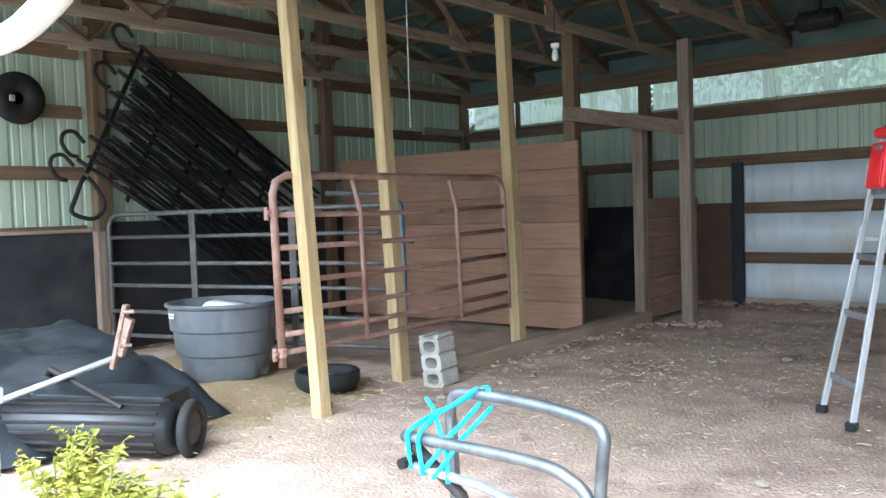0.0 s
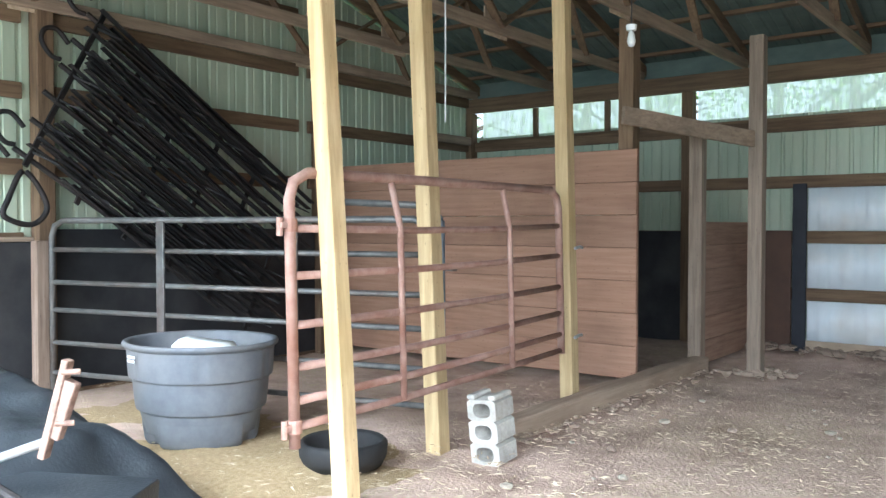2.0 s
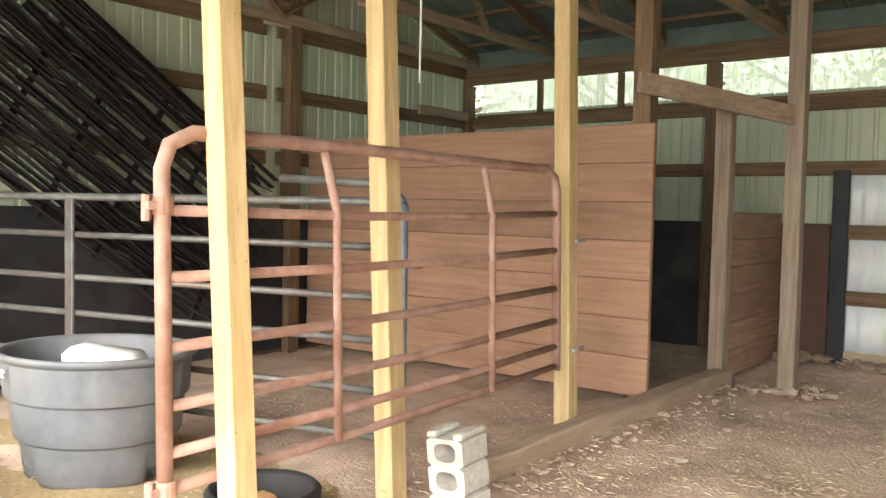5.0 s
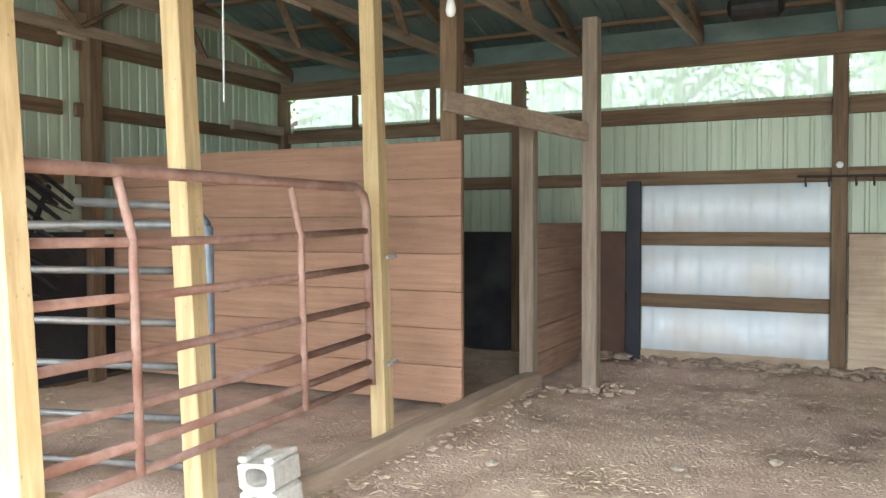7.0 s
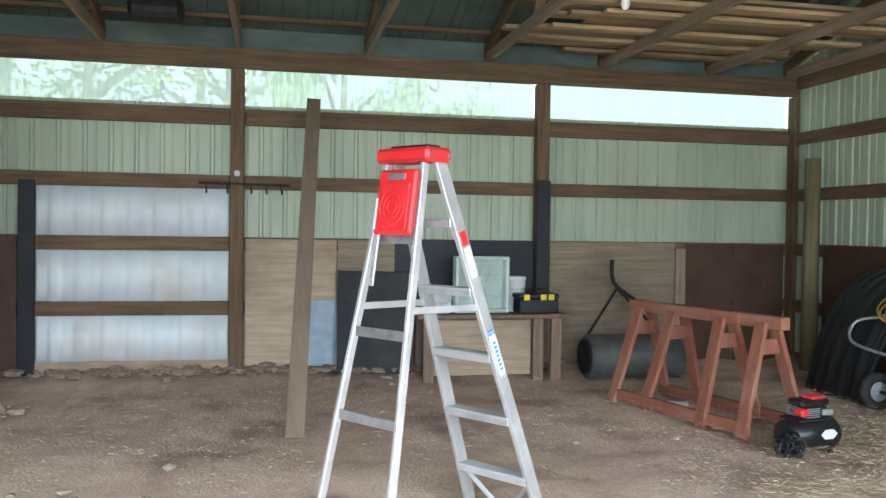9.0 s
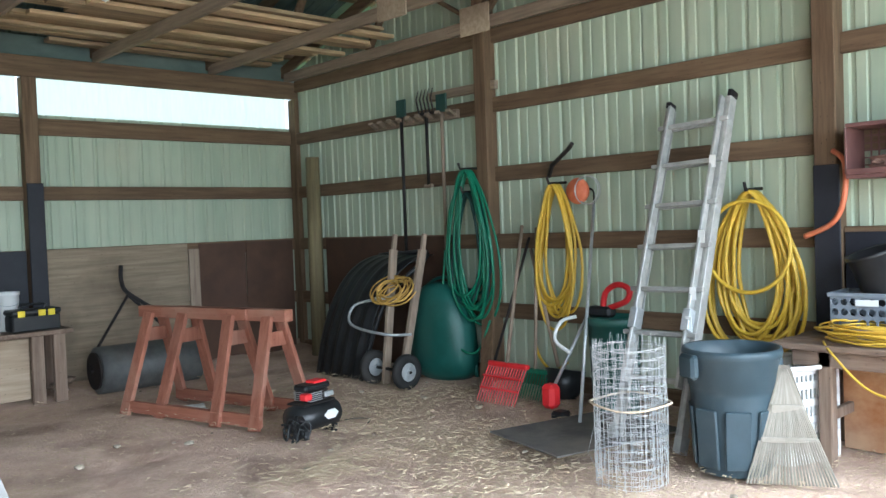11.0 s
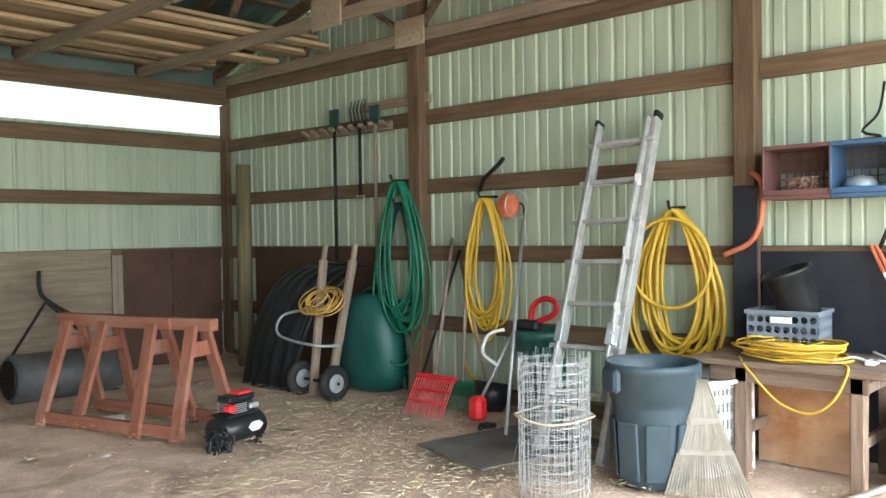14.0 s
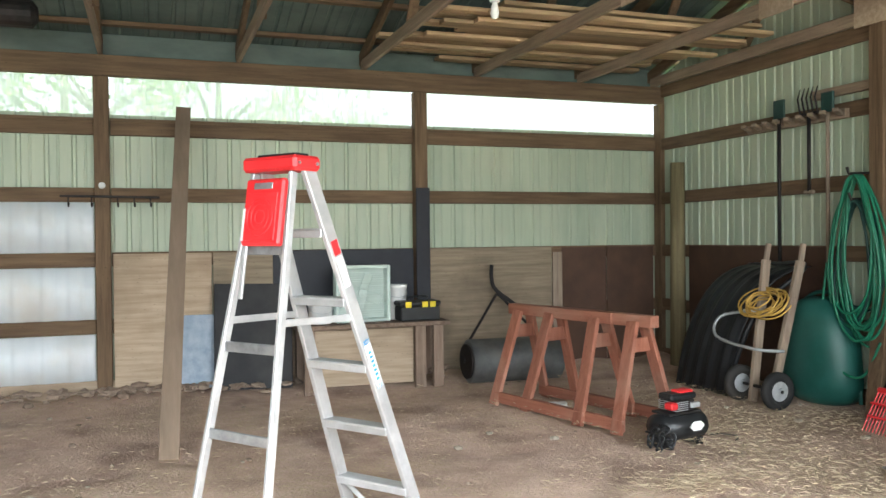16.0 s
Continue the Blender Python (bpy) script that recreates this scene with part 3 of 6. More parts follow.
# ---- roof ----
roof = thing("roof", "dark green-grey steel roof on timber purlins", "roof", kind="structure")
for side in (0, 1):
    for k in range(14):
        x0 = -8.25 + k * SHEET
        bm = bmesh.new()
        ys = (YF - 0.35, RIDGE_Y) if side == 0 else (RIDGE_Y, YB + 0.3)
        row = []
        for x, d in sheet_profile():
            row.append([bm.verts.new((x0 + x, y, roof_z(y) + 0.11 + d)) for y in ys])
        for (p, q), (r, s) in zip(row, row[1:]):
            bm.faces.new((p, r, s, q))
        bm.normal_update()
        bmesh.ops.solidify(bm, geom=bm.faces[:], thickness=0.004)
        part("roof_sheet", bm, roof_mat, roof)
for k in range(8):
    y = YF + 0.1 + k * 0.62
    for yy in (y, 2 * RIDGE_Y - y):
        bm = bmesh.new()
        beam(bm, (-8.15, yy, roof_z(yy) + 0.085), (4.3, yy, roof_z(yy) + 0.085), 0.09, 0.04)
        part("purlin", bm, wood_x, roof)

for k in range(11):
    x = -7.87 + 1.22 * k if k < 10 else 4.05
    t = thing("roof_truss", "grey-brown timber roof truss with a straight bottom chord", "truss", base=(x, RIDGE_Y, 3.12), group="roof trusses", kind="structure")
    part("bottom_chord", new_box((x - 0.02, YF - 0.04, 3.12), (x + 0.02, YB, 3.225)), grey_y, t)
    for s in (0, 1):
        ys = (YF - 0.3, RIDGE_Y) if s == 0 else (YB + 0.25, RIDGE_Y)
        part("top_chord", new_beam((x, ys[0], roof_z(ys[0])), (x, ys[1], roof_z(ys[1])), 0.04, 0.12), wood_y, t)
        f = (lambda y: y) if s == 0 else (lambda y: 2 * RIDGE_Y - y)
        part("web", new_beam((x + 0.03, f(2.4), 3.18), (x + 0.03, f(2.9), roof_z(2.9)), 0.03, 0.08, up=(1, 0, 0)), wood_y, t)
        part("web", new_beam((x + 0.03, f(4.0), 3.18), (x + 0.03, f(2.9), roof_z(2.9)), 0.03, 0.08, up=(1, 0, 0)), wood_y, t)
        part("web", new_beam((x + 0.03, f(4.0), 3.18), (x + 0.03, RIDGE_Y, roof_z(RIDGE_Y) - 0.05), 0.03, 0.08, up=(1, 0, 0)), wood_y, t)
        part("gusset", new_box((x - 0.034, f(4.0) - 0.18, 3.09), (x - 0.021, f(4.0) + 0.18, 3.34)), plywood, t)

# ---- boards and panels on the walls ----
def panel(name, lo, hi, material, label, category="panel", bev=0.004):
    t = tagged(part(name, new_box(lo, hi, bev), material), label, category, "", "structure")
    return t


panel("wall_panel", (-1.69, YB - 0.012, 0.06), (-0.82, YB - 0.002, 1.32), plywood, "tan plywood sheet on the lower back wall")
panel("wall_panel", (-0.81, YB - 0.012, 0.06), (1.18, YB - 0.002, 1.32), aged_ply, "stained plywood sheet behind the bench")
panel("wall_panel", (-0.25, YB - 0.02, 0.70), (1.18, YB - 0.0125, 1.33), black_paint, "black painted board above the bench")
panel("wall_panel", (1.34, YB - 0.012, 0.06), (2.76, YB - 0.002, 1.33), aged_ply, "weathered plywood sheet on the lower back wall")
panel("trim", (2.764, YB - 0.03, 0.06), (2.88, YB - 0.002, 1.27), grey_z, "narrow pale batten between wall sheets", "trim")
panel("wall_panel", (2.884, YB - 0.012, 0.06), (3.44, YB - 0.002, 1.32), brown_board, "dark brown hardboard sheet on the wall")
panel("wall_panel", (3.446, YB - 0.014, 0.06), (4.05, YB - 0.002, 1.32), brown_board, "dark brown hardboard sheet by the corner")
panel("trim", (1.19, YB - 0.10, 0.0), (1.335, YB - 0.078, 1.95), black_paint, "black painted facing on a post", "trim")
panel("wall_panel", (-3.70, YB - 0.03, 0.0), (-3.56, YB - 0.002, 1.84), black_paint, "tall narrow black board on the wall")
# sheets added over the siding, painted white for daylight on the lower wall
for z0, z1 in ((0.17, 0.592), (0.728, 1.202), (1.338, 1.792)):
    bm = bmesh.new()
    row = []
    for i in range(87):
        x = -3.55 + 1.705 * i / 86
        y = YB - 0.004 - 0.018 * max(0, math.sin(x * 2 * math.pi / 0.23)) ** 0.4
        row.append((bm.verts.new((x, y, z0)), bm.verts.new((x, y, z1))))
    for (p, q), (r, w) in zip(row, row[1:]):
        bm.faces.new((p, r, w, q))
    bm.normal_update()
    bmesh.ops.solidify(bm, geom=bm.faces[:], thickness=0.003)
    single("wall_panel", bm, daylit_sheet, "fluted steel sheet with rust stains, daylight put into its white", "panel", "structure", smooth=True)
panel("wall_panel", (-4.15, YB - 0.025, 0.0), (-3.71, YB - 0.002, 1.34), brown_board, "dark brown board on the lower wall")
panel("wall_panel", (-7.85, YB - 0.02, 0.0), (-4.2, YB - 0.002, 1.33), black_mat, "black rubber sheet lining the stall")
panel("wall_panel", (XL + 0.001, 0.98, 0.02), (XL + 0.012, 4.02, 1.26), black_mat, "black rubber sheet on the lower gable wall")
panel("wall_panel", (XL + 0.001, 4.18, 0.02), (XL + 0.012, 7.12, 1.36), black_mat, "black rubber sheet on the lower gable wall")
panel("wall_panel", (XL + 0.001, 7.28, 0.02), (XL + 0.012, 10.0, 1.33), black_mat, "black rubber sheet lining the stall")
panel("trim", (XL + 0.0, 0.98, 1.262), (XL + 0.03, 4.02, 1.30), grey_y, "thin worn batten over the rubber sheet", "trim")
panel("wall_panel", (XR - 0.014, 7.45, 0.05), (XR - 0.002, 9.5, 1.325), brown_board, "brown plywood sheet on the lower gable wall")
panel("wall_panel", (XR - 0.014, 1.1, 0.02), (XR - 0.002, 3.94, 1.3), black_paint, "black painted sheet on the lower gable wall")
panel("trim", (XR - 0.105, 3.93, 0.0), (XR - 0.092, 4.09, 1.72), black_paint, "black painted facing on a post", "trim")
panel("trim", (XR - 0.02, 6.86, 2.60), (XR + 0.03, 7.72, 2.68), grey_y, "short pale board nailed up on the wall", "trim")
panel("trim", (XL + 0.0, 9.1, 2.49), (XL + 0.05, 10.02, 2.60), grey_y, "short pale board nailed up on the wall", "trim")

# round corner pole
t = thing("round_pole", "weathered round treated pole standing in the corner", "pole", base=(4.0, 9.55, 0))
part("shaft", new_tube([(4.0, 9.55, -0.05), (4.0, 9.55, 1.1), (4.01, 9.56, 2.22)], [0.085, 0.08, 0.075], 14), wood("round_pole_wood", (0.13, 0.105, 0.055), (0.21, 0.17, 0.09), "z"), t, smooth=True)

# ---- yellow pine posts and the stall ----
post(-3.935, 3.53, 3.3, 0.098, 0.098, fresh_z, "new yellow pine post with knots beside the gate", lean=(-0.073, 0.002))
post(-4.32, 4.71, 3.3, 0.11, 0.11, fresh_z, "new yellow pine post behind the gate", lean=(-0.052, 0.0))
post(-4.30, 6.32, 3.3, 0.11, 0.11, fresh_z, "new yellow pine post where the gate hangs", lean=(-0.030, 0.0))
post(-4.40, 7.53, 3.2, 0.14, 0.14, wood_z, "brown timber post at the stall wall end")
post(-4.20, 8.64, 2.34, 0.13, 0.13, grey_z, "grey-brown door post of the stall")
post(-3.64, 8.66, 3.15, 0.13, 0.13, grey_z, "grey-brown post on a low dirt mound")
t = thing("brace_board", "grey board bracing the stall posts overhead", "board", base=(-4, 8, 2.2), kind="structure")
part("board", new_beam((-4.30, 7.2, 2.32), (-3.60, 8.74, 2.18), 0.04, 0.15), grey_y, t)

stall = thing("stall_wall", "reddish plank stall wall of wide stacked boards", "wall", base=(-6, 7.42, 0), kind="structure")
z = 0.06
k = 0
while z < 2.05:
    h = 0.285
    part("plank", new_box((-7.9, 7.40 + 0.002 * (k % 2), z), (-4.26 - 0.008 * rng.random(), 7.44, min(z + h - 0.003, 2.1))), plank_x, stall)
    z += h
    k += 1
half = thing("half_wall", "low plank partition of worn boards", "wall", base=(-4.2, 9.3, 0), kind="structure")
z = 0.04
k = 0
while z < 1.3:
    part("plank", new_box((-4.19, 8.70, z), (-4.15 + 0.002 * (k % 2), 10.08, z + 0.229)), plank_y, half)
    z += 0.232
    k += 1
sill = new_box((-4.25, 5.12, -0.06), (-4.10, 8.62, 0.13), 0.012)
bmesh.ops.subdivide_edges(sill, edges=[e for e in sill.edges if abs(e.verts[0].co.y - e.verts[1].co.y) > 1], cuts=26)
for v in sill.verts:
    v.co.x += 0.03 * (v.co.y - 5.2) / 3.4 + 0.014 * noise.noise((v.co.x * 3, v.co.y * 2.3, 1))
    v.co.z += 0.018 * noise.noise((v.co.x * 4, v.co.y * 2.1, v.co.z * 3 + 4))
single("sill_timber", sill, wood("dusty_sill_wood", (0.31, 0.225, 0.16), (0.44, 0.335, 0.245), "y", stain=(0.22, 0.15, 0.10), amount=0.6), "worn rounded timber sill half sunk in dirt", "sill", "structure")
# a tall board seen inside the stall
panel("trim", (-5.95, YB - 0.05, 0.9), (-5.75, YB - 0.022, 1.85), wood_z, "brown board on the stall's back wall", "trim")

# ---- tube gates ----
def pipe_loop(a, b, z0, z1, r):
    a, b = Vector(a), Vector(b)
    d = (b - a).normalized()
    c = 0.13
    return [a + Vector((0, 0, z0)), a + Vector((0, 0, z1 - c)), a + d * 0.035 + Vector((0, 0, z1 - 0.04)), a + d * c + Vector((0, 0, z1)),
            b - d * c + Vector((0, 0, z1)), b - d * 0.035 + Vector((0, 0, z1 - 0.04)), b + Vector((0, 0, z1 - c)), b + Vector((0, 0, z0))]


gate = thing("tube_gate", "rusty pink tubular farm gate standing open", "gate", base=(-4.2, 4.7, 0))
A, B = Vector((-4.062, 3.32, 0)), Vector((-4.255, 6.12, 0))


def gate_pt(f, z):
    """A place on the gate: f along it from the hinge end; it leans back a little."""
    return A.lerp(B, f) + Vector((-0.027 * z, 0, z + 0.012 * f))


part("outer_tube", new_tube([gate_pt(0, 0.36), gate_pt(0, 1.51), gate_pt(0.011, 1.59), gate_pt(0.045, 1.635), gate_pt(0.30, 1.638), gate_pt(0.955, 1.635), gate_pt(0.988, 1.59), gate_pt(1, 1.51), gate_pt(1, 0.43)], 0.027, 12), rust_pipe, gate, smooth=True)
for k, z in enumerate((0.455, 0.575, 0.73, 0.925, 1.155, 1.375)):
    sag = Vector((0.006 * (k % 2), 0, -0.010 - 0.004 * (k % 3)))
    part("rail", new_tube([gate_pt(0, z), gate_pt(0.35, z) + sag, gate_pt(0.65, z) + sag, gate_pt(1, z)], 0.020, 10), rust_pipe, gate, smooth=True)
for f in (0.293, 0.722):
    off = Vector((0.022, 0, 0))
    part("upright", new_tube([gate_pt(f, 0.44) + off, gate_pt(f, 1.37) + off, gate_pt(f - 0.018, 1.62)], 0.019, 10), rust_pipe, gate, smooth=True)
for z in (0.46, 1.39):
    p = gate_pt(0, z)
    h = part("hinge", new_tube([p - Vector((0, 0, 0.03)), p + Vector((0, 0, 0.03))], 0.036, 12), rust_pipe, gate)
    part("hinge_pin", new_tube([p + Vector((-0.005, -0.055, -0.05)), p + Vector((-0.005, -0.055, 0.035))], 0.016, 8), rust_pipe, h)
    part("hinge_ear", new_box(p + Vector((-0.02, -0.065, -0.014)), p + Vector((0.02, -0.02, 0.014)), 0.004), rust_pipe, h)
for z in (0.55, 1.22):
    part("chain", new_tube([(-4.22, 6.24, z), (-4.23, 6.33, z + 0.01), (-4.26, 6.42, z)], 0.012, 6), wire_mat, gate, "thin bright tie wire")

corral = thing("corral_panel", "grey galvanised pipe panel closing the pen", "gate", base=(-6, 4.5, 0))
A, B = Vector((-7.72, 4.06, 0)), Vector((-4.52, 4.90, 0))
part("outer_tube", new_tube(pipe_loop(A, B, 0.0, 1.43, 0), 0.024, 10), grey_pipe, corral, smooth=True)
for z in (0.22, 0.46, 0.72, 0.94, 1.20):
    part("rail", new_tube([A + Vector((0, 0, z)), B + Vector((0, 0, z))], 0.02, 8), grey_pipe, corral, smooth=True)
for f in (0.33, 0.68):
    c = A.lerp(B, f)
    part("upright", new_beam(c + Vector((0.02, -0.01, 0.1)), c + Vector((0.02, -0.01, 1.42)), 0.09, 0.02, up=(0, 1, 0)), grey_pipe, corral)
t = thing("end_pipe", "upright blue-grey pipe with a latch by the post", "pipe", base=(-4.48, 5.0, 0))
part("pipe", new_tube(smooth_path([(-4.56, 4.90, 0.0), (-4.50, 4.92, 0.06), (-4.47, 4.93, 0.3), (-4.47, 4.93, 1.3), (-4.48, 4.93, 1.42), (-4.53, 4.92, 1.48)], 5), 0.025, 10), blue_pipe, t, smooth=True)
part("arm", new_tube([(-4.53, 4.92, 1.48), (-4.62, 4.90, 1.52), (-5.2, 4.76, 1.55)], 0.024, 10), grey_pipe, t, "dull grey arm", smooth=True)
part("latch", new_box((-4.5, 4.9, 1.1), (-4.36, 4.96, 1.14)), grey_pipe, t)
post(-7.80, 4.0, 1.27, 0.10, 0.10, old_z, "short weathered post at the pen panel")

# ---- stock tank, tyre, block ----
tank = thing("stock_tank", "round grey plastic stock tank with stepped sides", "tank", m=pose(-5.68, 3.98, 0.02, 0, 0, 20) @ Matrix.Diagonal((0.88, 0.88, 1, 1)))
def tank_shell():
    """Stepped round tub: three tiers, each a little wider, with grooves between shallow panels."""
    bm = bmesh.new()
    prof = [(0.385, 0.0, 2), (0.40, 0.012, 2), (0.412, 0.03, 2), (0.425, 0.10, 2), (0.432, 0.17, 2), (0.438, 0.205, 1), (0.470, 0.222, 0), (0.478, 0.24, 0), (0.490, 0.33, 0), (0.496, 0.402, 0),
            (0.500, 0.412, 1), (0.522, 0.424, 3), (0.527, 0.44, 3), (0.533, 0.53, 3), (0.538, 0.602, 3), (0.552, 0.610, 0), (0.565, 0.618, 0), (0.570, 0.634, 0), (0.562, 0.646, 0), (0.545, 0.648, 0), (0.520, 0.635, 0), (0.47, 0.3, 0), (0.41, 0.08, 0)]
    seg, rings = 96, []
    for r, z, k in prof:
        ring = []
        for i in range(seg):
            a = 2 * math.pi * i / seg
            c = math.cos(3 * a)
            rr = r
            if k == 2 and z < 0.2:
                rr -= 0.055 * min(1, max(0, (c - 0.80) / 0.08))
            if k == 3:
                rr -= 0.016 * min(1, max(0, (math.cos(6 * a) - 0.93) / 0.03))
            ring.append(bm.verts.new((rr * math.cos(a), 0.88 * rr * math.sin(a), z)))
        rings.append(ring)
    for a, b in zip(rings, rings[1:]):
        for i in range(seg):
            bm.faces.new((a[i], a[(i + 1) % seg], b[(i + 1) % seg], b[i]))
    bm.faces.new(rings[0])
    bm.faces.new(rings[-1])
    for k in (5, 6, 10, 11, 14, 15):
        for i in range(seg):
            bm.edges.get((rings[k][i], rings[k][(i + 1) % seg])).smooth = False
    return bm


part("body", tank_shell(), tank_grey, tank, smooth=True)
bm = bmesh.new()
text_bars(bm, (-0.30, -0.43, 0.565), (0.9, -0.35, 0), (0, 0, 1), 2, 0.12, 0.015)
part("lettering", bm, white_plastic, tank, "worn pale maker's mark")
sack = thing("white_tub", "white plastic tub resting in the stock tank", "tub", m=pose(-5.72, 4.04, 0.56, 0, 6, 35))
bm = new_box((-0.19, -0.13, -0.12), (0.19, 0.13, 0.085), 0.045)
for v in bm.verts:
    v.co.x *= 1 + 0.8 * v.co.z
part("tub", bm, white_plastic, sack, smooth=True)
single("water", new_lathe([(0.41, 0.0), (0.0, 0.001)], 32, m=pose(-5.68, 3.98, 0.47), sx=1, sy=0.84), black_plastic, "dark still water in the stock tank", "water")


def tyre_bm(R, r, m):
    bm = bmesh.new()
    lathe(bm, [(R - r, -r * 0.7), (R - 0.25 * r, -r), (R + 0.6 * r, -0.85 * r), (R + r, -0.5 * r), (R + r, 0.5 * r), (R + 0.6 * r, 0.85 * r), (R - 0.25 * r, r), (R - r, 0.7 * r), (R - 0.5 * r, 0.0), (R - r, -0.7 * r)], 36, m)
    return bm


t = thing("rubber_feed_pan", "black rubber ring feed pan on the bedding", "pan", m=pose(-4.55, 4.12, 0.02))
part("ring", new_lathe([(0.16, 0.02), (0.22, 0.0), (0.25, 0.06), (0.255, 0.13), (0.235, 0.15), (0.21, 0.13), (0.19, 0.06), (0.0, 0.05)], 36), tyre_rubber, t, smooth=True)
part("rust_block", new_box((-0.06, -0.05, 0.05), (0.05, 0.05, 0.11), 0.02), rust_sheet, t, "lump of reddish mineral")

blk = thing("concrete_block", "grey hollow concrete block standing on end", "block", m=pose(-3.935, 4.76, 0.0, 3, -4, 2))
W, H, D = 0.195, 0.39, 0.195


def core_cell(z0, z1, rx, rz):
    """One cell of the block: a slab of its depth with a rounded hole through it."""
    bm = bmesh.new()
    zc, hz, n, loops = (z0 + z1) / 2, (z1 - z0) / 2, 24, []
    for y in (-D / 2, D / 2):
        outer, inner = [], []
        for i in range(n):
            c, s = math.cos(2 * math.pi * (i + 0.5) / n), math.sin(2 * math.pi * (i + 0.5) / n)
            f = 1 / max(abs(c), abs(s))
            outer.append(bm.verts.new((W / 2 * c * f, y, zc + hz * s * f)))
            inner.append(bm.verts.new((math.copysign(abs(c) ** 0.7, c) * rx, y, zc + math.copysign(abs(s) ** 0.7, s) * rz)))
        loops += [outer, inner]
    o0, i0, o1, i1 = loops
    for i in range(n):
        j = (i + 1) % n
        for a, b in ((o0, i0), (o1, i1), (o0, o1), (i0, i1)):
            bm.faces.new((a[i], a[j], b[j], b[i]))
    return bm


for z0, z1 in ((0.0, 0.13), (0.13, 0.26), (0.26, 0.385)):
    part("core_cell", core_cell(z0, z1, 0.058, 0.042), concrete, blk)
for x in (-W / 2 + 0.026, W / 2 - 0.026):
    part("end_lip", new_box((x - 0.026, -D / 2, 0.384), (x + 0.026, D / 2, 0.412), 0.008), concrete, blk)

# ---- harrow leaning on the left wall ----
har = thing("spike_harrow", "dark iron spike harrow leaning on the wall", "harrow", base=(-7.6, 4.8, 1.3))
U = Vector((0.10, 0.80, -0.60)).normalized()
V = Vector((-0.12, 0.50, 0.86)).normalized()
O = Vector((-7.62, 3.72, 1.98))
for i in range(6):
    o = O + V * (0.27 * i) + Vector((0.03 * (i % 2), 0, 0))
    n = 2.7 - 0.05 * abs(i - 3)
    part("long_bar", new_tube([o, o + U * n * 0.5 + Vector((0.03, 0, 0.02)), o + U * n], 0.022, 6), dark_iron, har)
for j in range(6):
    o = O + U * (0.12 + 0.47 * j) + Vector((0.04, 0, 0))
    part("cross_bar", new_beam(o - V * 0.08, o + V * 1.45, 0.02, 0.05), dark_iron, har)
    for i in range(6):
        c = o + V * (0.05 + 0.25 * i)
        part("spike", new_tube([c, c + Vector((0.16, 0.03, -0.03)) + U * 0.12], [0.012, 0.007], 5), dark_iron, har)
for i in range(54):
    o = O + V * (0.0 + 0.0275 * i) + Vector((0.02 * (i % 3) - 0.05 * (i % 2), 0, 0))
    part("strap_bar", new_beam(o + U * rng.uniform(0, 0.5) + Vector((0.09, 0, 0)), o + U * rng.uniform(1.9, 2.9) + V * rng.uniform(-0.12, 0.12) + Vector((0.09, 0, 0)), 0.075, 0.014), dark_iron, har)
for i, z in ((-0.9, 0), (0.1, 0), (3.2, 0), (5.0, 0)):
    o = O + V * (0.27 * i)
    pts = [o, o - U * 0.08 - V * 0.03, o - U * 0.19 + V * 0.02, o - U * 0.21 + V * 0.12, o - U * 0.13 + V * 0.19, o + V * 0.16]
    part("draft_loop", new_tube(smooth_path(pts, 5), 0.02, 7), dark_iron, har, smooth=True)
o = O - V * 0.36 + U * 0.14
part("draft_loop", new_tube(smooth_path([o + V * 0.25, o, o + Vector((0.02, -0.04, -0.13)), o + Vector((0.02, 0.16, -0.19)), o + Vector((0.02, 0.28, -0.08)), o + Vector((0, 0.24, 0.08))], 6, True), 0.022, 7), dark_iron, har, smooth=True)

disc = thing("wall_ring", "dark round hollow ring hung on the wall girt", "ring", m=pose(-7.86, 3.30, 2.56, 0, 90, 0))
part("dish", new_lathe([(0.06, -0.02), (0.15, -0.03), (0.235, -0.03), (0.25, 0.0), (0.24, 0.035), (0.15, 0.045), (0.07, 0.03), (0.06, -0.02)], 36), dark_iron, disc, smooth=True)
part("rim_clip", new_box((-0.02, -0.10, 0.045), (0.04, -0.05, 0.06)), wire_mat, disc)

# ---- covered machine by the door ----
cov = thing("tarp_cover", "black tarp thrown over a low machine", "tarp", base=(-5.3, 2.5, 0))
bm = bmesh.new()
NU, NV = 44, 36
for j in range(NV + 1):
    for i in range(NU + 1):
        u, v = i / NU * 2 - 1, j / NV * 2 - 1
        e = max(abs(u), abs(v))
        f = 1 - max(0, (e - 0.62) / 0.38) ** 1.5
        x, y = -5.5 + u * 1.0 + 0.06 * noise.noise((u * 4, v * 4, 1)), 2.22 + v * 0.98 + 0.06 * noise.noise((u * 4, v * 4, 6))
        z = 0.02 + f * (0.50 + 0.07 * noise.noise((u * 2.3, v * 2.3, 2)) - 0.12 * u) + 0.03 * noise.noise((u * 8, v * 8, 3)) * f
        bm.verts.new((x, y, max(z, 0.015)))
bm.verts.ensure_lookup_table()
for j in range(NV):
    for i in range(NU):
        k = j * (NU + 1) + i
        bm.faces.new((bm.verts[k], bm.verts[k + 1], bm.verts[k + NU + 2], bm.verts[k + NU + 1]))
part("tarp", bm, tarp_mat, cov, smooth=True)

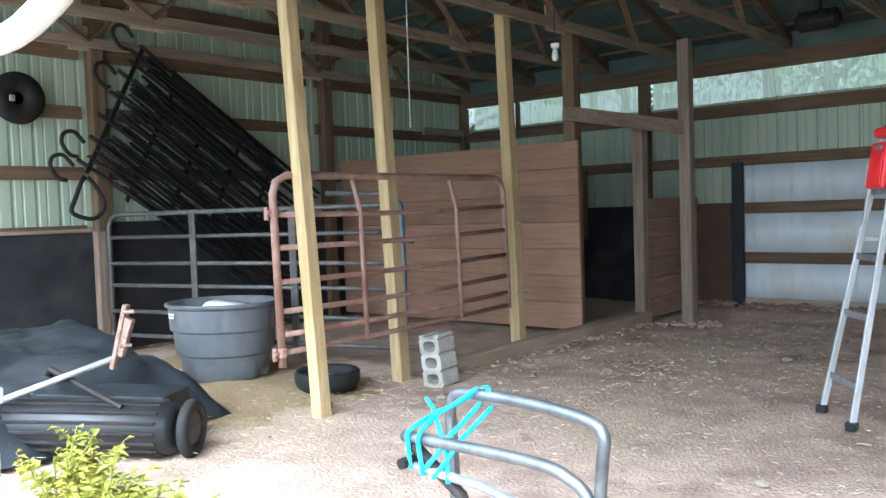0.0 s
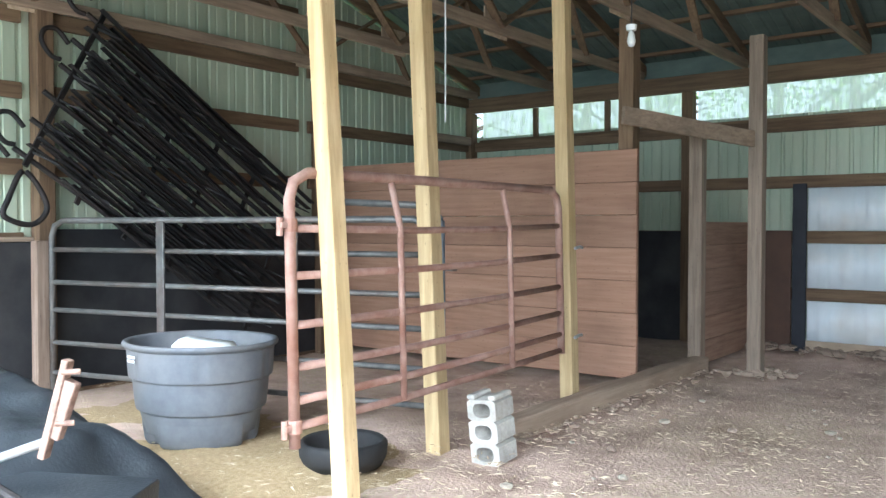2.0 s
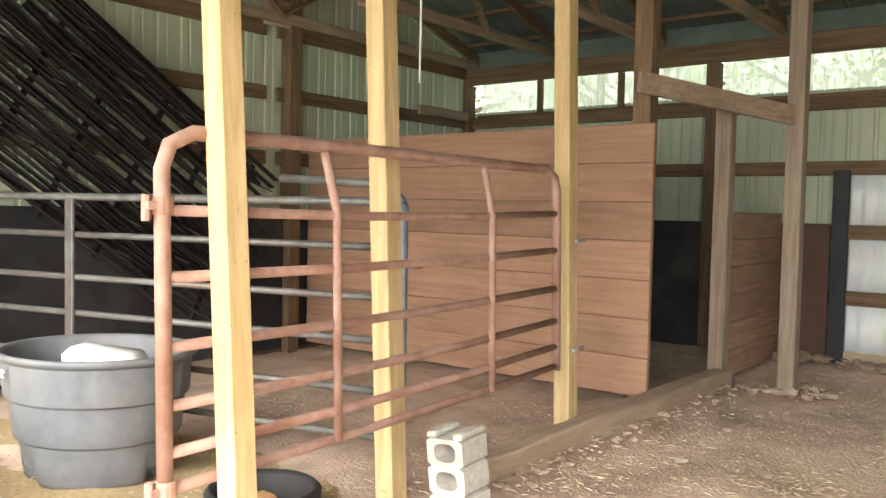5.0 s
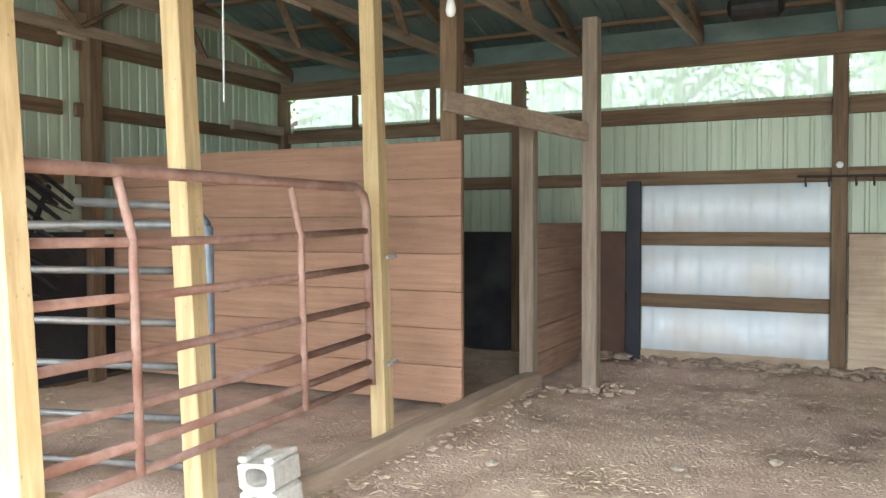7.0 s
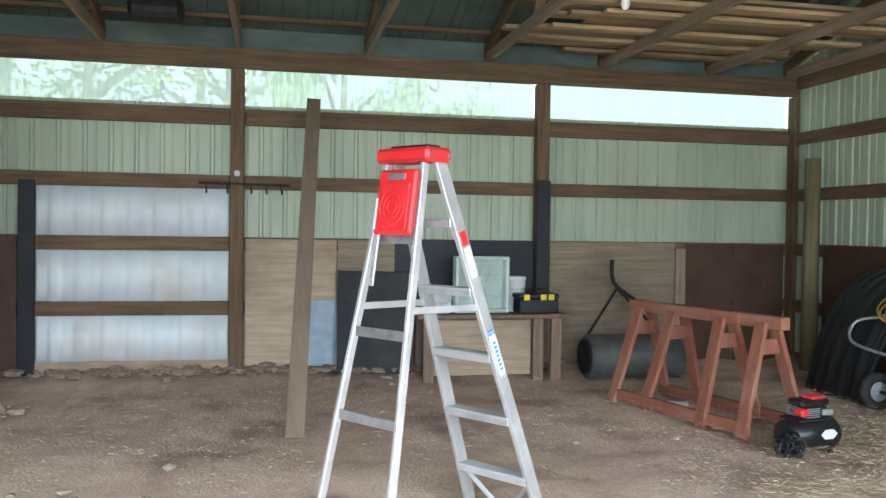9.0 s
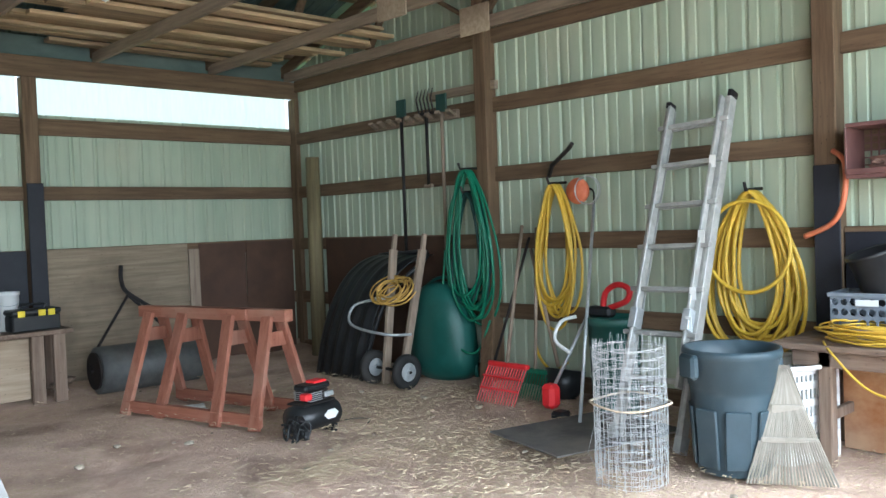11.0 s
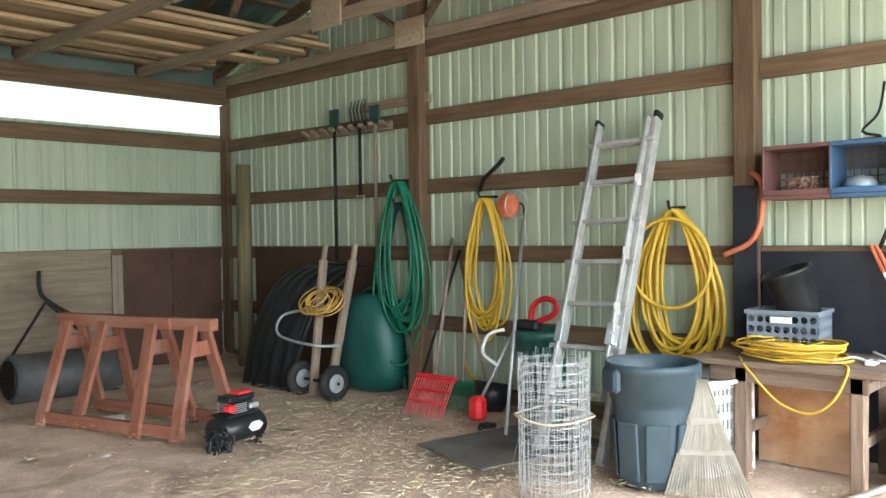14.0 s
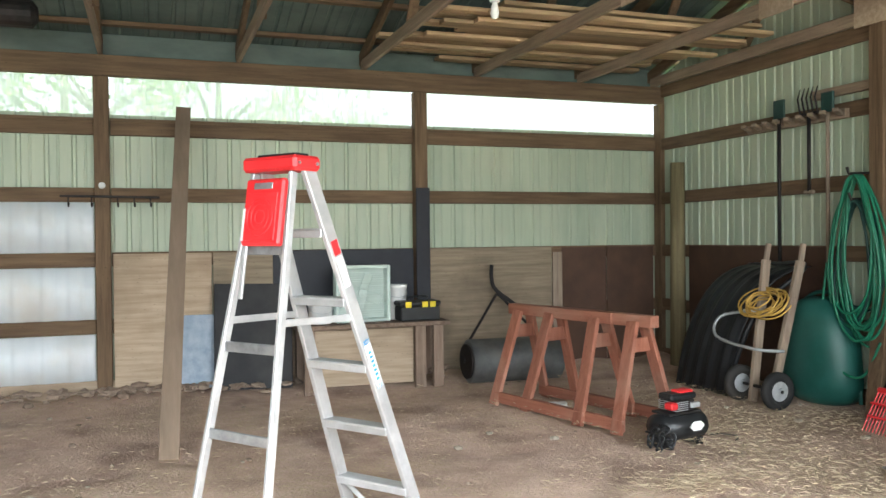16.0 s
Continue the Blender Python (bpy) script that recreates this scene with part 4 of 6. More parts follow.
mow = thing("lawn_sweeper", "black towed lawn sweeper with a steel hitch bar", "sweeper", base=(-4.1, 2.4, 0))
A, B = Vector((-5.0, 1.75, 0.20)), Vector((-3.72, 2.62, 0.17))
part("drum", new_tube([A, A.lerp(B, 0.02), A.lerp(B, 0.98), B], [0.10, 0.15, 0.15, 0.10], 20), black_plastic, mow, smooth=True)
for k in range(16):
    a = 2 * math.pi * k / 16
    n = (B - A).normalized()
    x = n.cross(Vector((0, 0, 1))).normalized()
    o = (math.cos(a) * x + math.sin(a) * n.cross(x)) * 0.155
    part("bristle_strip", new_beam(A.lerp(B, 0.05) + o, A.lerp(B, 0.95) + o, 0.012, 0.02), dark_iron, mow)
for P in (A - (B - A) * 0.06, B + (B - A) * 0.05):
    n = (B - A).normalized()
    q = Vector((0, 0, 1)).rotation_difference(n).to_matrix().to_4x4()
    w = part("wheel", tyre_bm(0.13, 0.035, Matrix.Translation(P + Vector((0, 0, 0.0))) @ q), tyre_rubber, mow, smooth=True)
    part("hub", new_lathe([(0.09, -0.02), (0.09, 0.02), (0.0, 0.03)], 20, Matrix.Translation(P) @ q), black_plastic, w)
C = A.lerp(B, 0.45)
part("frame_bar", new_tube([C + Vector((-0.45, 0.25, 0.2)), C + Vector((0.0, 0.08, 0.32)), C + Vector((0.5, 0.25, 0.12))], 0.02, 8), dark_iron, mow)
part("hitch_bar", new_tube([Vector((-4.62, 1.72, 0.28)), Vector((-4.12, 2.45, 0.56))], 0.018, 8), aluminium, mow, "bright worn steel bar", smooth=True)
part("hopper_cloth", new_beam((-4.9, 2.15, 0.25), (-3.95, 2.75, 0.22), 0.35, 0.22), tarp_mat, mow)
hp = part("hitch", new_beam((-4.12, 2.45, 0.50), (-4.02, 2.50, 0.88), 0.045, 0.03), hitch_rust, mow, "pitted rusty steel hitch plates")
part("hitch_plate", new_beam((-4.085, 2.475, 0.58), (-4.01, 2.51, 0.80), 0.04, 0.06), hitch_rust, mow)
for z in (0.64, 0.84):
    part("bolt", new_tube([(-4.085 + 0.25 * (z - 0.5), 2.462, z), (-4.045 + 0.25 * (z - 0.5), 2.515, z)], 0.011, 8), hitch_rust, mow)
mow.matrix_basis = Matrix.Translation((-4.31, 2.23, 0))

# ---- step ladder ----
lad = thing("step_ladder", "aluminium step ladder with red top and tray", "ladder", base=(-0.857, 5.449, 0))
top_c = Vector((-0.857, 5.449, 1.75))
STEP_DIR = Vector((math.cos(0.645), math.sin(0.645), 0))
REAR_DIR = -STEP_DIR
across = Vector((STEP_DIR.y, -STEP_DIR.x, 0))


def rail_pt(side, s, f):
    """side -1 or 1; s 0 at the top to 1 at the foot; f out from the middle."""
    front = f is STEP_DIR
    wide = 0.122 + 0.105 * s if front else 0.105 + 0.118 * s
    out = 0.025 + 0.69 * s if front else 0.03 + 0.346 * s
    return top_c + across * side * wide + f * out + Vector((0, 0, -1.745 * s))


for side in (-1, 1):
    part("front_rail", new_beam(rail_pt(side, 0, STEP_DIR), rail_pt(side, 1, STEP_DIR), 0.026, 0.068, up=STEP_DIR), aluminium, lad)
    part("rear_rail", new_beam(rail_pt(side, 0.02, REAR_DIR), rail_pt(side, 1, REAR_DIR), 0.022, 0.038, up=REAR_DIR), aluminium, lad)
    for d in (STEP_DIR, REAR_DIR):
        p = rail_pt(side, 1, d)
        part("foot", new_box(p - Vector((0.03, 0.035, 0.0)), p + Vector((0.03, 0.035, 0.05))), black_plastic, lad)
for k in range(1, 6):
    s = (k * 0.305 - 0.03) / 1.76
    a, b = rail_pt(-1, s, STEP_DIR), rail_pt(1, s, STEP_DIR)
    part("step", new_beam(a, b, 0.085, 0.012), aluminium, lad)
    for o in (-0.036, 0.036):
        part("step_lip", new_beam(a + STEP_DIR * o - Vector((0, 0, 0.016)), b + STEP_DIR * o - Vector((0, 0, 0.016)), 0.008, 0.034), aluminium, lad)
for s in (0.203, 0.43, 0.63, 0.86):
    a, b = rail_pt(-1, s, REAR_DIR), rail_pt(1, s, REAR_DIR)
    part("rear_brace", new_beam(a, b, 0.015, 0.042), worn_alu, lad)
for side in (-1, 1):
    a, b = rail_pt(side, 0.375, STEP_DIR), rail_pt(side, 0.37, REAR_DIR)
    part("spreader", new_beam(a, b, 0.008, 0.03), aluminium, lad)
    a, b = rail_pt(side, 0.86, STEP_DIR), rail_pt(0, 0.99, STEP_DIR)
    part("knee_brace", new_beam(a, b, 0.012, 0.025), aluminium, lad)
rot = Matrix((across, STEP_DIR, Vector((0, 0, 1)))).transposed().to_4x4()
rot.translation = top_c
top = part("top_cap", new_box((-0.155, -0.075, -0.03), (0.155, 0.085, 0.032), 0.014, rot), red_plastic, lad, "red moulded top cap")
part("tool_slot", new_box((-0.10, -0.035, 0.0325), (0.12, 0.045, 0.044), 0.006, rot), black_plastic, top)
for o in (-0.05, 0.055):
    part("rivet", new_tube([rot @ Vector((0.150, o, 0.0)), rot @ Vector((0.160, o, 0.0))], 0.008, 8), worn_alu, top)
shelf_m = rot @ pose(0.03, -0.10, -0.085, -9, 0, 0) @ Matrix.Diagonal((0.86, 1, 0.95, 1))
tray = part("pail_shelf", new_box((-0.125, -0.022, -0.27), (0.125, 0.012, 0.02), 0.014, shelf_m), red_plastic, lad, "red folded pail shelf")
part("shelf_rib", new_box((-0.10, -0.030, -0.25), (0.10, -0.023, -0.045), 0.006, shelf_m), red_plastic, tray)
for q in range(3):
    part("shelf_ring", new_tube([shelf_m @ Vector(((0.03 + 0.026 * q) * math.cos(a), -0.031, -0.15 + (0.03 + 0.026 * q) * math.sin(a))) for a in [k * math.pi / 10 for k in range(20)]], 0.003, 5, True), red_plastic, tray)
part("shelf_handle", new_box((-0.06, -0.027, -0.028), (0.06, -0.023, 0.0), 0.003, shelf_m), worn_alu, tray, "pale slot showing through the shelf")
part("shelf_label", new_box((-0.12, -0.026, -0.25), (-0.085, -0.0225, -0.11), 0.001, shelf_m), white_plastic, tray)
part("support_bar", new_box((-0.118, -0.012, -0.50), (-0.09, 0.0, -0.268), 0.003, shelf_m), aluminium, tray, "flat bare metal strut")
for s, h, mt in ((0.20, 0.035, red_plastic), (0.26, 0.075, white_plastic), (0.50, 0.125, white_plastic), (0.442, 0.012, blue_label), (0.556, 0.012, blue_label)):
    a, b = rail_pt(1, s - h / 2, STEP_DIR), rail_pt(1, s + h / 2, STEP_DIR)
    o = across * 0.0158
    part("label", new_beam(a + o, b + o, 0.003, 0.04, up=STEP_DIR), mt, lad, "small printed safety label")
for k in range(7):
    s = 0.465 + 0.0115 * k
    a, b = rail_pt(1, s, STEP_DIR), rail_pt(1, s + 0.007, STEP_DIR)
    o = across * 0.0182
    part("label_print", new_beam(a + o, b + o, 0.002, 0.022, up=STEP_DIR), blue_label, lad)

# ---- leaning plank ----
t = thing("leaning_plank", "grey-brown plank leaning against the girts", "plank", base=(-1.28, 7.65, 0))
part("plank", new_beam((-1.28, 7.63, 0.0), (-1.06, 10.0, 2.66), 0.13, 0.04, up=(0, -0.7, 0.7)), mat("leaning_plank_wood", (0.20, 0.145, 0.10), (0.27, 0.20, 0.145), (12, 1.5, 1.5), 0.8, 0.2, stain=(0.12, 0.085, 0.06)), t)

# ---- bench and back wall clutter ----
bench = thing("work_bench", "rough low bench with a plywood front", "bench", base=(0.6, 9.8, 0))
part("bench_top", new_box((-0.12, 9.48, 0.60), (1.36, YB - 0.03, 0.64)), old_y, bench)
for x in (-0.05, 1.02, 1.20):
    part("leg", new_box((x, 9.52, 0.0), (x + 0.1, 9.58, 0.6)), old_z, bench)
part("front_panel", new_box((0.0, 9.60, 0.05), (1.02, 9.62, 0.58)), plywood, bench)
for x in (-0.05, 1.26):
    part("leg", new_box((x, 9.96, 0.0), (x + 0.08, 10.04, 0.6)), old_z, bench)

fan = thing("box_fan", "pale green square box fan on the bench", "fan", m=pose(0.53, 9.66, 0.645, 0, 0, 4))
for lo, hi in (((-0.27, -0.06, 0), (-0.235, 0.06, 0.54)), ((0.235, -0.06, 0), (0.27, 0.06, 0.54)), ((-0.24, -0.058, 0), (0.24, 0.058, 0.035)), ((-0.24, -0.058, 0.505), (0.24, 0.058, 0.54))):
    part("frame", new_box(lo, hi, 0.012), fan_white, fan)
for k in range(22):
    z = 0.05 + k * 0.021
    part("grille_bar", new_box((-0.237, -0.06, z), (0.237, -0.055, z + 0.004), 0), fan_white, fan)
for k in range(4):
    bm = bmesh.new()
    box(bm, (-0.055, -0.004, 0.03), (0.055, 0.004, 0.2), 0.003, pose(0, 0.0, 0.27) @ pose(0, 0, 0, 0, 90 * k + 20, 0) @ pose(0, 0, 0, 0, 0, 28))
    part("blade", bm, fan_white, fan)
part("hub", new_lathe([(0.045, -0.02), (0.045, 0.02), (0, 0.03)], 18, pose(0, -0.01, 0.27, 90, 0, 0)), fan_white, fan)
part("back_plate", new_box((-0.237, 0.05, 0.03), (0.237, 0.056, 0.51), 0.002), fan_white, fan)

tb = thing("toolbox", "black plastic toolbox with yellow latches", "toolbox", m=pose(1.08, 9.66, 0.64, 0, 0, 3))
part("body", new_box((-0.2, -0.1, 0), (0.2, 0.1, 0.14), 0.012), black_plastic, tb)
part("lid", new_box((-0.21, -0.105, 0.142), (0.21, 0.105, 0.19), 0.014), black_plastic, tb)
part("handle", new_tube(smooth_path([(-0.1, 0, 0.19), (-0.09, 0, 0.225), (0.09, 0, 0.225), (0.1, 0, 0.19)], 4), 0.012, 8), black_plastic, tb)
for x in (-0.13, 0.04, 0.12):
    part("latch", new_box((x - 0.03, -0.115, 0.13), (x + 0.03, -0.104, 0.185), 0.004), yellow_plastic, tb)

for x, y, r, h in ((0.14, 9.72, 0.12, 0.22), (0.92, 9.86, 0.11, 0.34)):
    b = thing("plastic_pail", "white plastic pail standing on the bench", "pail", m=pose(x, y, 0.64), group="pails on the bench")
    part("body", new_lathe([(r * 0.85, 0), (r * 0.87, 0.01), (r, h - 0.03), (r * 1.06, h - 0.028), (r * 1.06, h), (r * 0.97, h), (r * 0.84, 0.02), (0, 0.015)], 24), white_plastic, b, smooth=True)
    part("bail", new_tube(smooth_path([(-r, 0, h - 0.04), (-r * 0.8, -r * 0.7, h - 0.1), (0, -r * 1.05, h - 0.12), (r * 0.8, -r * 0.7, h - 0.1), (r, 0, h - 0.04)], 4), 0.003, 5), wire_mat, b)

t = thing("black_board", "black rubber board leaning on the back wall", "board", base=(-0.45, 9.9, 0))
part("board", new_beam((-0.47, 9.84, 0.04), (-0.45, 9.98, 1.02), 0.72, 0.02, up=(0, 1, 0)), black_mat, t)
t = thing("blue_board", "dull blue-grey sheet leaning on the plywood", "board", base=(-1.03, 10, 0))
part("board", new_beam((-0.98, 9.98, 0.06), (-0.98, 10.05, 0.74), 0.34, 0.012, up=(0, 1, 0)), blue_pipe, t)

rol = thing("lawn_roller", "steel lawn roller with a bent draw handle", "roller", base=(2.0, 9.55, 0))
part("drum", new_tube([(1.56, 9.55, 0.22), (1.57, 9.55, 0.22), (2.50, 9.50, 0.22), (2.51, 9.50, 0.22)], [0.19, 0.215, 0.215, 0.19], 32), roller_mat, rol, smooth=True)
for x in (1.55, 2.52):
    part("end_cap", new_tube([(x - 0.012, 9.55, 0.22), (x + 0.012, 9.55, 0.22)], 0.17, 24), dark_iron, rol)
part("draw_bar", new_tube([(1.53, 9.55, 0.22), (1.55, 9.66, 0.3), (2.02, 9.88, 0.86)], 0.014, 7), dark_iron, rol)
part("draw_bar", new_tube([(2.54, 9.52, 0.22), (2.52, 9.66, 0.3), (2.02, 9.88, 0.86)], 0.014, 7), dark_iron, rol)
part("handle", new_tube(smooth_path([(2.25, 9.80, 0.70), (2.02, 9.88, 0.88), (1.97, 9.90, 1.0), (1.98, 9.92, 1.15)], 4), 0.02, 8), dark_iron, rol)

# ---- sawhorses ----
def sawhorse(m):
    t = thing("sawhorse", "reddish stained wooden sawhorse on the dirt", "sawhorse", m=m, group="pair of sawhorses")
    part("top_beam", new_box((-0.045, -0.62, 0.74), (0.045, 0.62, 0.83)), red_wood_y, t)
    for y in (-0.46, 0.46):
        for s in (-1, 1):
            part("leg", new_beam((s * 0.06, y, 0.78), (s * 0.30, y * 1.12, -0.02), 0.10, 0.04, up=(1, 0, 0)), red_wood, t)
        part("gusset", new_box((-0.11, y - 0.02, 0.55), (0.11, y + 0.005, 0.66)), red_wood, t)
    for s in (-1, 1):
        part("stretcher", new_box((s * 0.27 - 0.02, -0.56, 0.0), (s * 0.27 + 0.02, 0.56, 0.09)), red_wood_y, t)
    return t


h1 = sawhorse(pose(1.82, 8.10, 0.02, 0, 0, 15))
copy_thing(h1, pose(1.94, 7.74, 0.02, 0, 0, 15))
t = thing("paper_scrap", "crumpled white paper scrap under the sawhorses", "paper", m=pose(1.78, 8.1, 0.03))
bm = bmesh.new()
bmesh.ops.create_icosphere(bm, subdivisions=3, radius=0.11)
for v in bm.verts:
    v.co = Vector((v.co.x * 1.2, v.co.y, v.co.z * 0.35)) * (1 + 0.5 * noise.noise(v.co * 14))
part("paper", bm, white_plastic, t)

# ---- compressor ----
c = thing("air_compressor", "small black air compressor with red engine", "compressor", m=pose(2.02, 6.76, 0.0, 0, 0, 12) @ Matrix.Diagonal((0.95, 0.95, 0.8, 1)))
part("tank", new_tube([(-0.22, 0, 0.17), (-0.19, 0, 0.17), (0.19, 0, 0.17), (0.23, 0, 0.17)], [0.05, 0.12, 0.12, 0.05], 24), black_plastic, c, smooth=True)
part("nameplate", new_lathe([(0.075, 0), (0.075, 0.004), (0, 0.005)], 6, pose(0.07, -0.12, 0.18, 90, 0, 0), sx=1, sy=0.6), white_plastic, c, "white six-sided plate")
for x in (-0.15, 0.15):
    part("foot", new_box((x - 0.02, -0.09, 0.0), (x + 0.02, 0.09, 0.07)), black_plastic, c)
part("platform", new_box((-0.17, -0.09, 0.285), (0.15, 0.09, 0.305)), dark_iron, c)
eng = part("engine", new_box((-0.10, -0.08, 0.305), (0.10, 0.08, 0.40), 0.012), dark_iron, c)
for k in range(5):
    part("cooling_fin", new_box((-0.105, -0.085, 0.315 + 0.017 * k), (0.02, 0.085, 0.321 + 0.017 * k), 0), wire_mat, eng)
part("shroud", new_box((-0.13, -0.07, 0.40), (0.13, 0.07, 0.455), 0.015), black_plastic, c)
part("fuel_cap", new_box((-0.02, -0.05, 0.445), (0.11, 0.05, 0.475), 0.012), red_plastic, c, "red moulded cap")
part("air_filter", new_box((-0.16, -0.10, 0.33), (-0.09, -0.02, 0.39), 0.012), red_plastic, c)
part("regulator", new_box((0.04, -0.1, 0.33), (0.13, -0.075, 0.375), 0.006), wire_mat, c)
for q in range(7):
    pts = [(-0.36 + 0.16 * rng.random(), -0.2 + 0.2 * rng.random(), 0.02 + 0.2 * rng.random()) for _ in range(6)]
    part("hose_loop", new_tube(smooth_path(pts, 5, True), 0.008, 6), black_plastic, c, smooth=True)
part("power_cord", new_tube(smooth_path([(0.2, 0, 0.1), (0.3, 0.05, 0.03), (0.45, 0.0, 0.025), (0.5, -0.12, 0.025), (0.38, -0.2, 0.025)], 6), 0.006, 6), black_plastic, c, smooth=True)

# ---- tool rack ----
rack = thing("tool_rack", "slotted wooden rack holding long tools", "rack", base=(4.0, 7.9, 2.4))
part("rail", new_box((XR - 0.05, 7.32, 2.40), (XR - 0.001, 8.52, 2.48)), grey_y, rack)
for k in range(9):
    y = 7.36 + 0.14 * k
    part("finger", new_beam((XR - 0.05, y, 2.43), (XR - 0.17, y - 0.05, 2.46), 0.05, 0.03), grey_y, rack)


def long_tool(name, label, y, z0, z1, head, material, x=XR - 0.11):
    t = thing(name, label, "tool", base=(x, y, z0))
    part("handle", new_tube([(x, y, z0), (x, y, z1)], 0.016, 8), material, t, smooth=True)
    head(t, x, y, z1)
    return t


def shovel_head(t, x, y, z):
    bm = new_box((x - 0.01, y - 0.07, z), (x + 0.012, y + 0.07, z + 0.17), 0.01)
    part("blade", bm, dark_hose, t)


def fork_head(t, x, y, z):
    part("socket", new_box((x - 0.012, y - 0.11, z), (x + 0.012, y + 0.11, z + 0.03)), dark_iron, t)
    for k in range(5):
        yy = y - 0.1 + 0.05 * k
        part("tine", new_tube([(x, yy, z + 0.02), (x - 0.03, yy, z + 0.15), (x, yy, z + 0.24)], [0.009, 0.008, 0.004], 6), dark_iron, t)


long_tool("shovel", "green-bladed shovel hung blade up", 8.02, 1.15, 2.48, shovel_head, dark_iron)
tt = long_tool("digging_fork", "garden fork hung tines up", 7.66, 1.80, 2.46, fork_head, dark_iron)
part("grip", new_tube([(XR - 0.11, 7.61, 1.80), (XR - 0.11, 7.71, 1.80)], 0.018, 8), grey_z, tt)
long_tool("spade", "dark flat spade hung blade up", 7.45, 1.2, 2.46, shovel_head, grey_z)

# ---- black tray, green tub, hand truck ----
t = thing("ribbed_tray", "large ribbed black plastic tray on end", "tray", base=(3.7, 8.4, 0))
bm = bmesh.new()
NA, NB = 40, 26
for j in range(NB + 1):
    f = j / NB
    for i in range(NA + 1):
        u = i / NA
        rib = 0.022 * (1 if (i % 8) in (2, 3, 4) else 0)
        y = 8.78 - 0.75 * u - 0.42 * f
        x = 3.38 + 0.56 * f ** 2.2 - rib * (1 - 0.3 * f) + 0.05 * (2 * u - 1) ** 2
        z = 0.02 + 1.14 * math.sin(f * math.pi / 2 * 0.98)
        bm.verts.new((x, y, z))
bm.verts.ensure_lookup_table()
for j in range(NB):
    for i in range(NA):
        k = j * (NA + 1) + i
        bm.faces.new((bm.verts[k], bm.verts[k + 1], bm.verts[k + NA + 2], bm.verts[k + NA + 1]))
bm.normal_update()
bmesh.ops.solidify(bm, geom=bm.faces[:], thickness=0.01)
part("shell", bm, black_plastic, t, smooth=True)
part("rim", new_tube(smooth_path([(3.40, 8.02, 0.02), (3.55, 7.80, 0.75), (3.93, 7.63, 1.15), (3.96, 8.0, 1.17), (3.95, 8.36, 1.15)], 5), 0.022, 8), black_plastic, t, smooth=True)

t = thing("barrow_tub", "dark green plastic wheelbarrow tub stood on end", "tub", base=(3.9, 7.5, 0))
bm = bmesh.new()
bmesh.ops.create_uvsphere(bm, u_segments=32, v_segments=20, radius=1)
for v in bm.verts:
    z = v.co.z
    sgn = lambda c, p: math.copysign(abs(c) ** p, c)
    w = 0.37 - 0.10 * z
    rad = math.sqrt(max(1e-6, 1 - z * z)) ** 0.55 / max(1e-3, math.sqrt(max(1e-6, 1 - z * z)))
    v.co = Vector((4.02 - 0.30 * (abs(v.co.x) * rad) ** 0.7 if v.co.x < 0 else 4.02, 7.48 + v.co.y * rad * w, 0.46 + 0.45 * sgn(z, 0.75)))
part("shell", bm, green_plastic, t, smooth=True)
part("rim", new_tube(smooth_path([(4.0, 7.88, 0.06), (4.0, 7.80, 0.7), (4.0, 7.62, 0.92), (4.0, 7.34, 0.92), (4.0, 7.18, 0.7), (4.0, 7.10, 0.06)], 5), 0.016, 8), green_plastic, t, smooth=True)

ht = thing("hand_truck", "homemade wooden hand truck with rubber wheels", "hand truck", base=(3.5, 7.62, 0))
for y0, y1 in ((7.72, 7.72), (7.50, 7.32)):
    part("handle", new_beam((3.45, y0, 0.02), (3.60, y1, 1.22), 0.075, 0.04, up=(0, 1, 0)), grey_z, ht)
    part("grip", new_beam((3.60, y1, 1.21), (3.62, y1 - 0.01, 1.36), 0.045, 0.03, up=(0, 1, 0)), grey_z, ht)
for y in (7.88, 7.42):
    m = pose(3.45, y, 0.155, 90, 0, 0)
    w = part("wheel", tyre_bm(0.115, 0.04, m), tyre_rubber, ht, smooth=True)
    part("rim", new_lathe([(0.085, -0.03), (0.085, 0.03), (0.03, 0.035), (0.025, 0.05), (0, 0.05)], 24, m), wire_mat, w)
part("axle", new_tube([(3.45, 7.36, 0.155), (3.45, 7.94, 0.155)], 0.014, 8), dark_iron, ht)
part("bent_frame", new_tube(smooth_path([(3.50, 7.40, 0.48), (3.28, 7.50, 0.50), (3.26, 7.95, 0.56), (3.36, 8.02, 0.72), (3.52, 7.8, 0.78)], 5), 0.013, 8), wire_mat, ht, smooth=True)
part("shelf", new_box((3.42, 7.62, 0.78), (3.56, 7.80, 0.80)), white_plastic, ht)


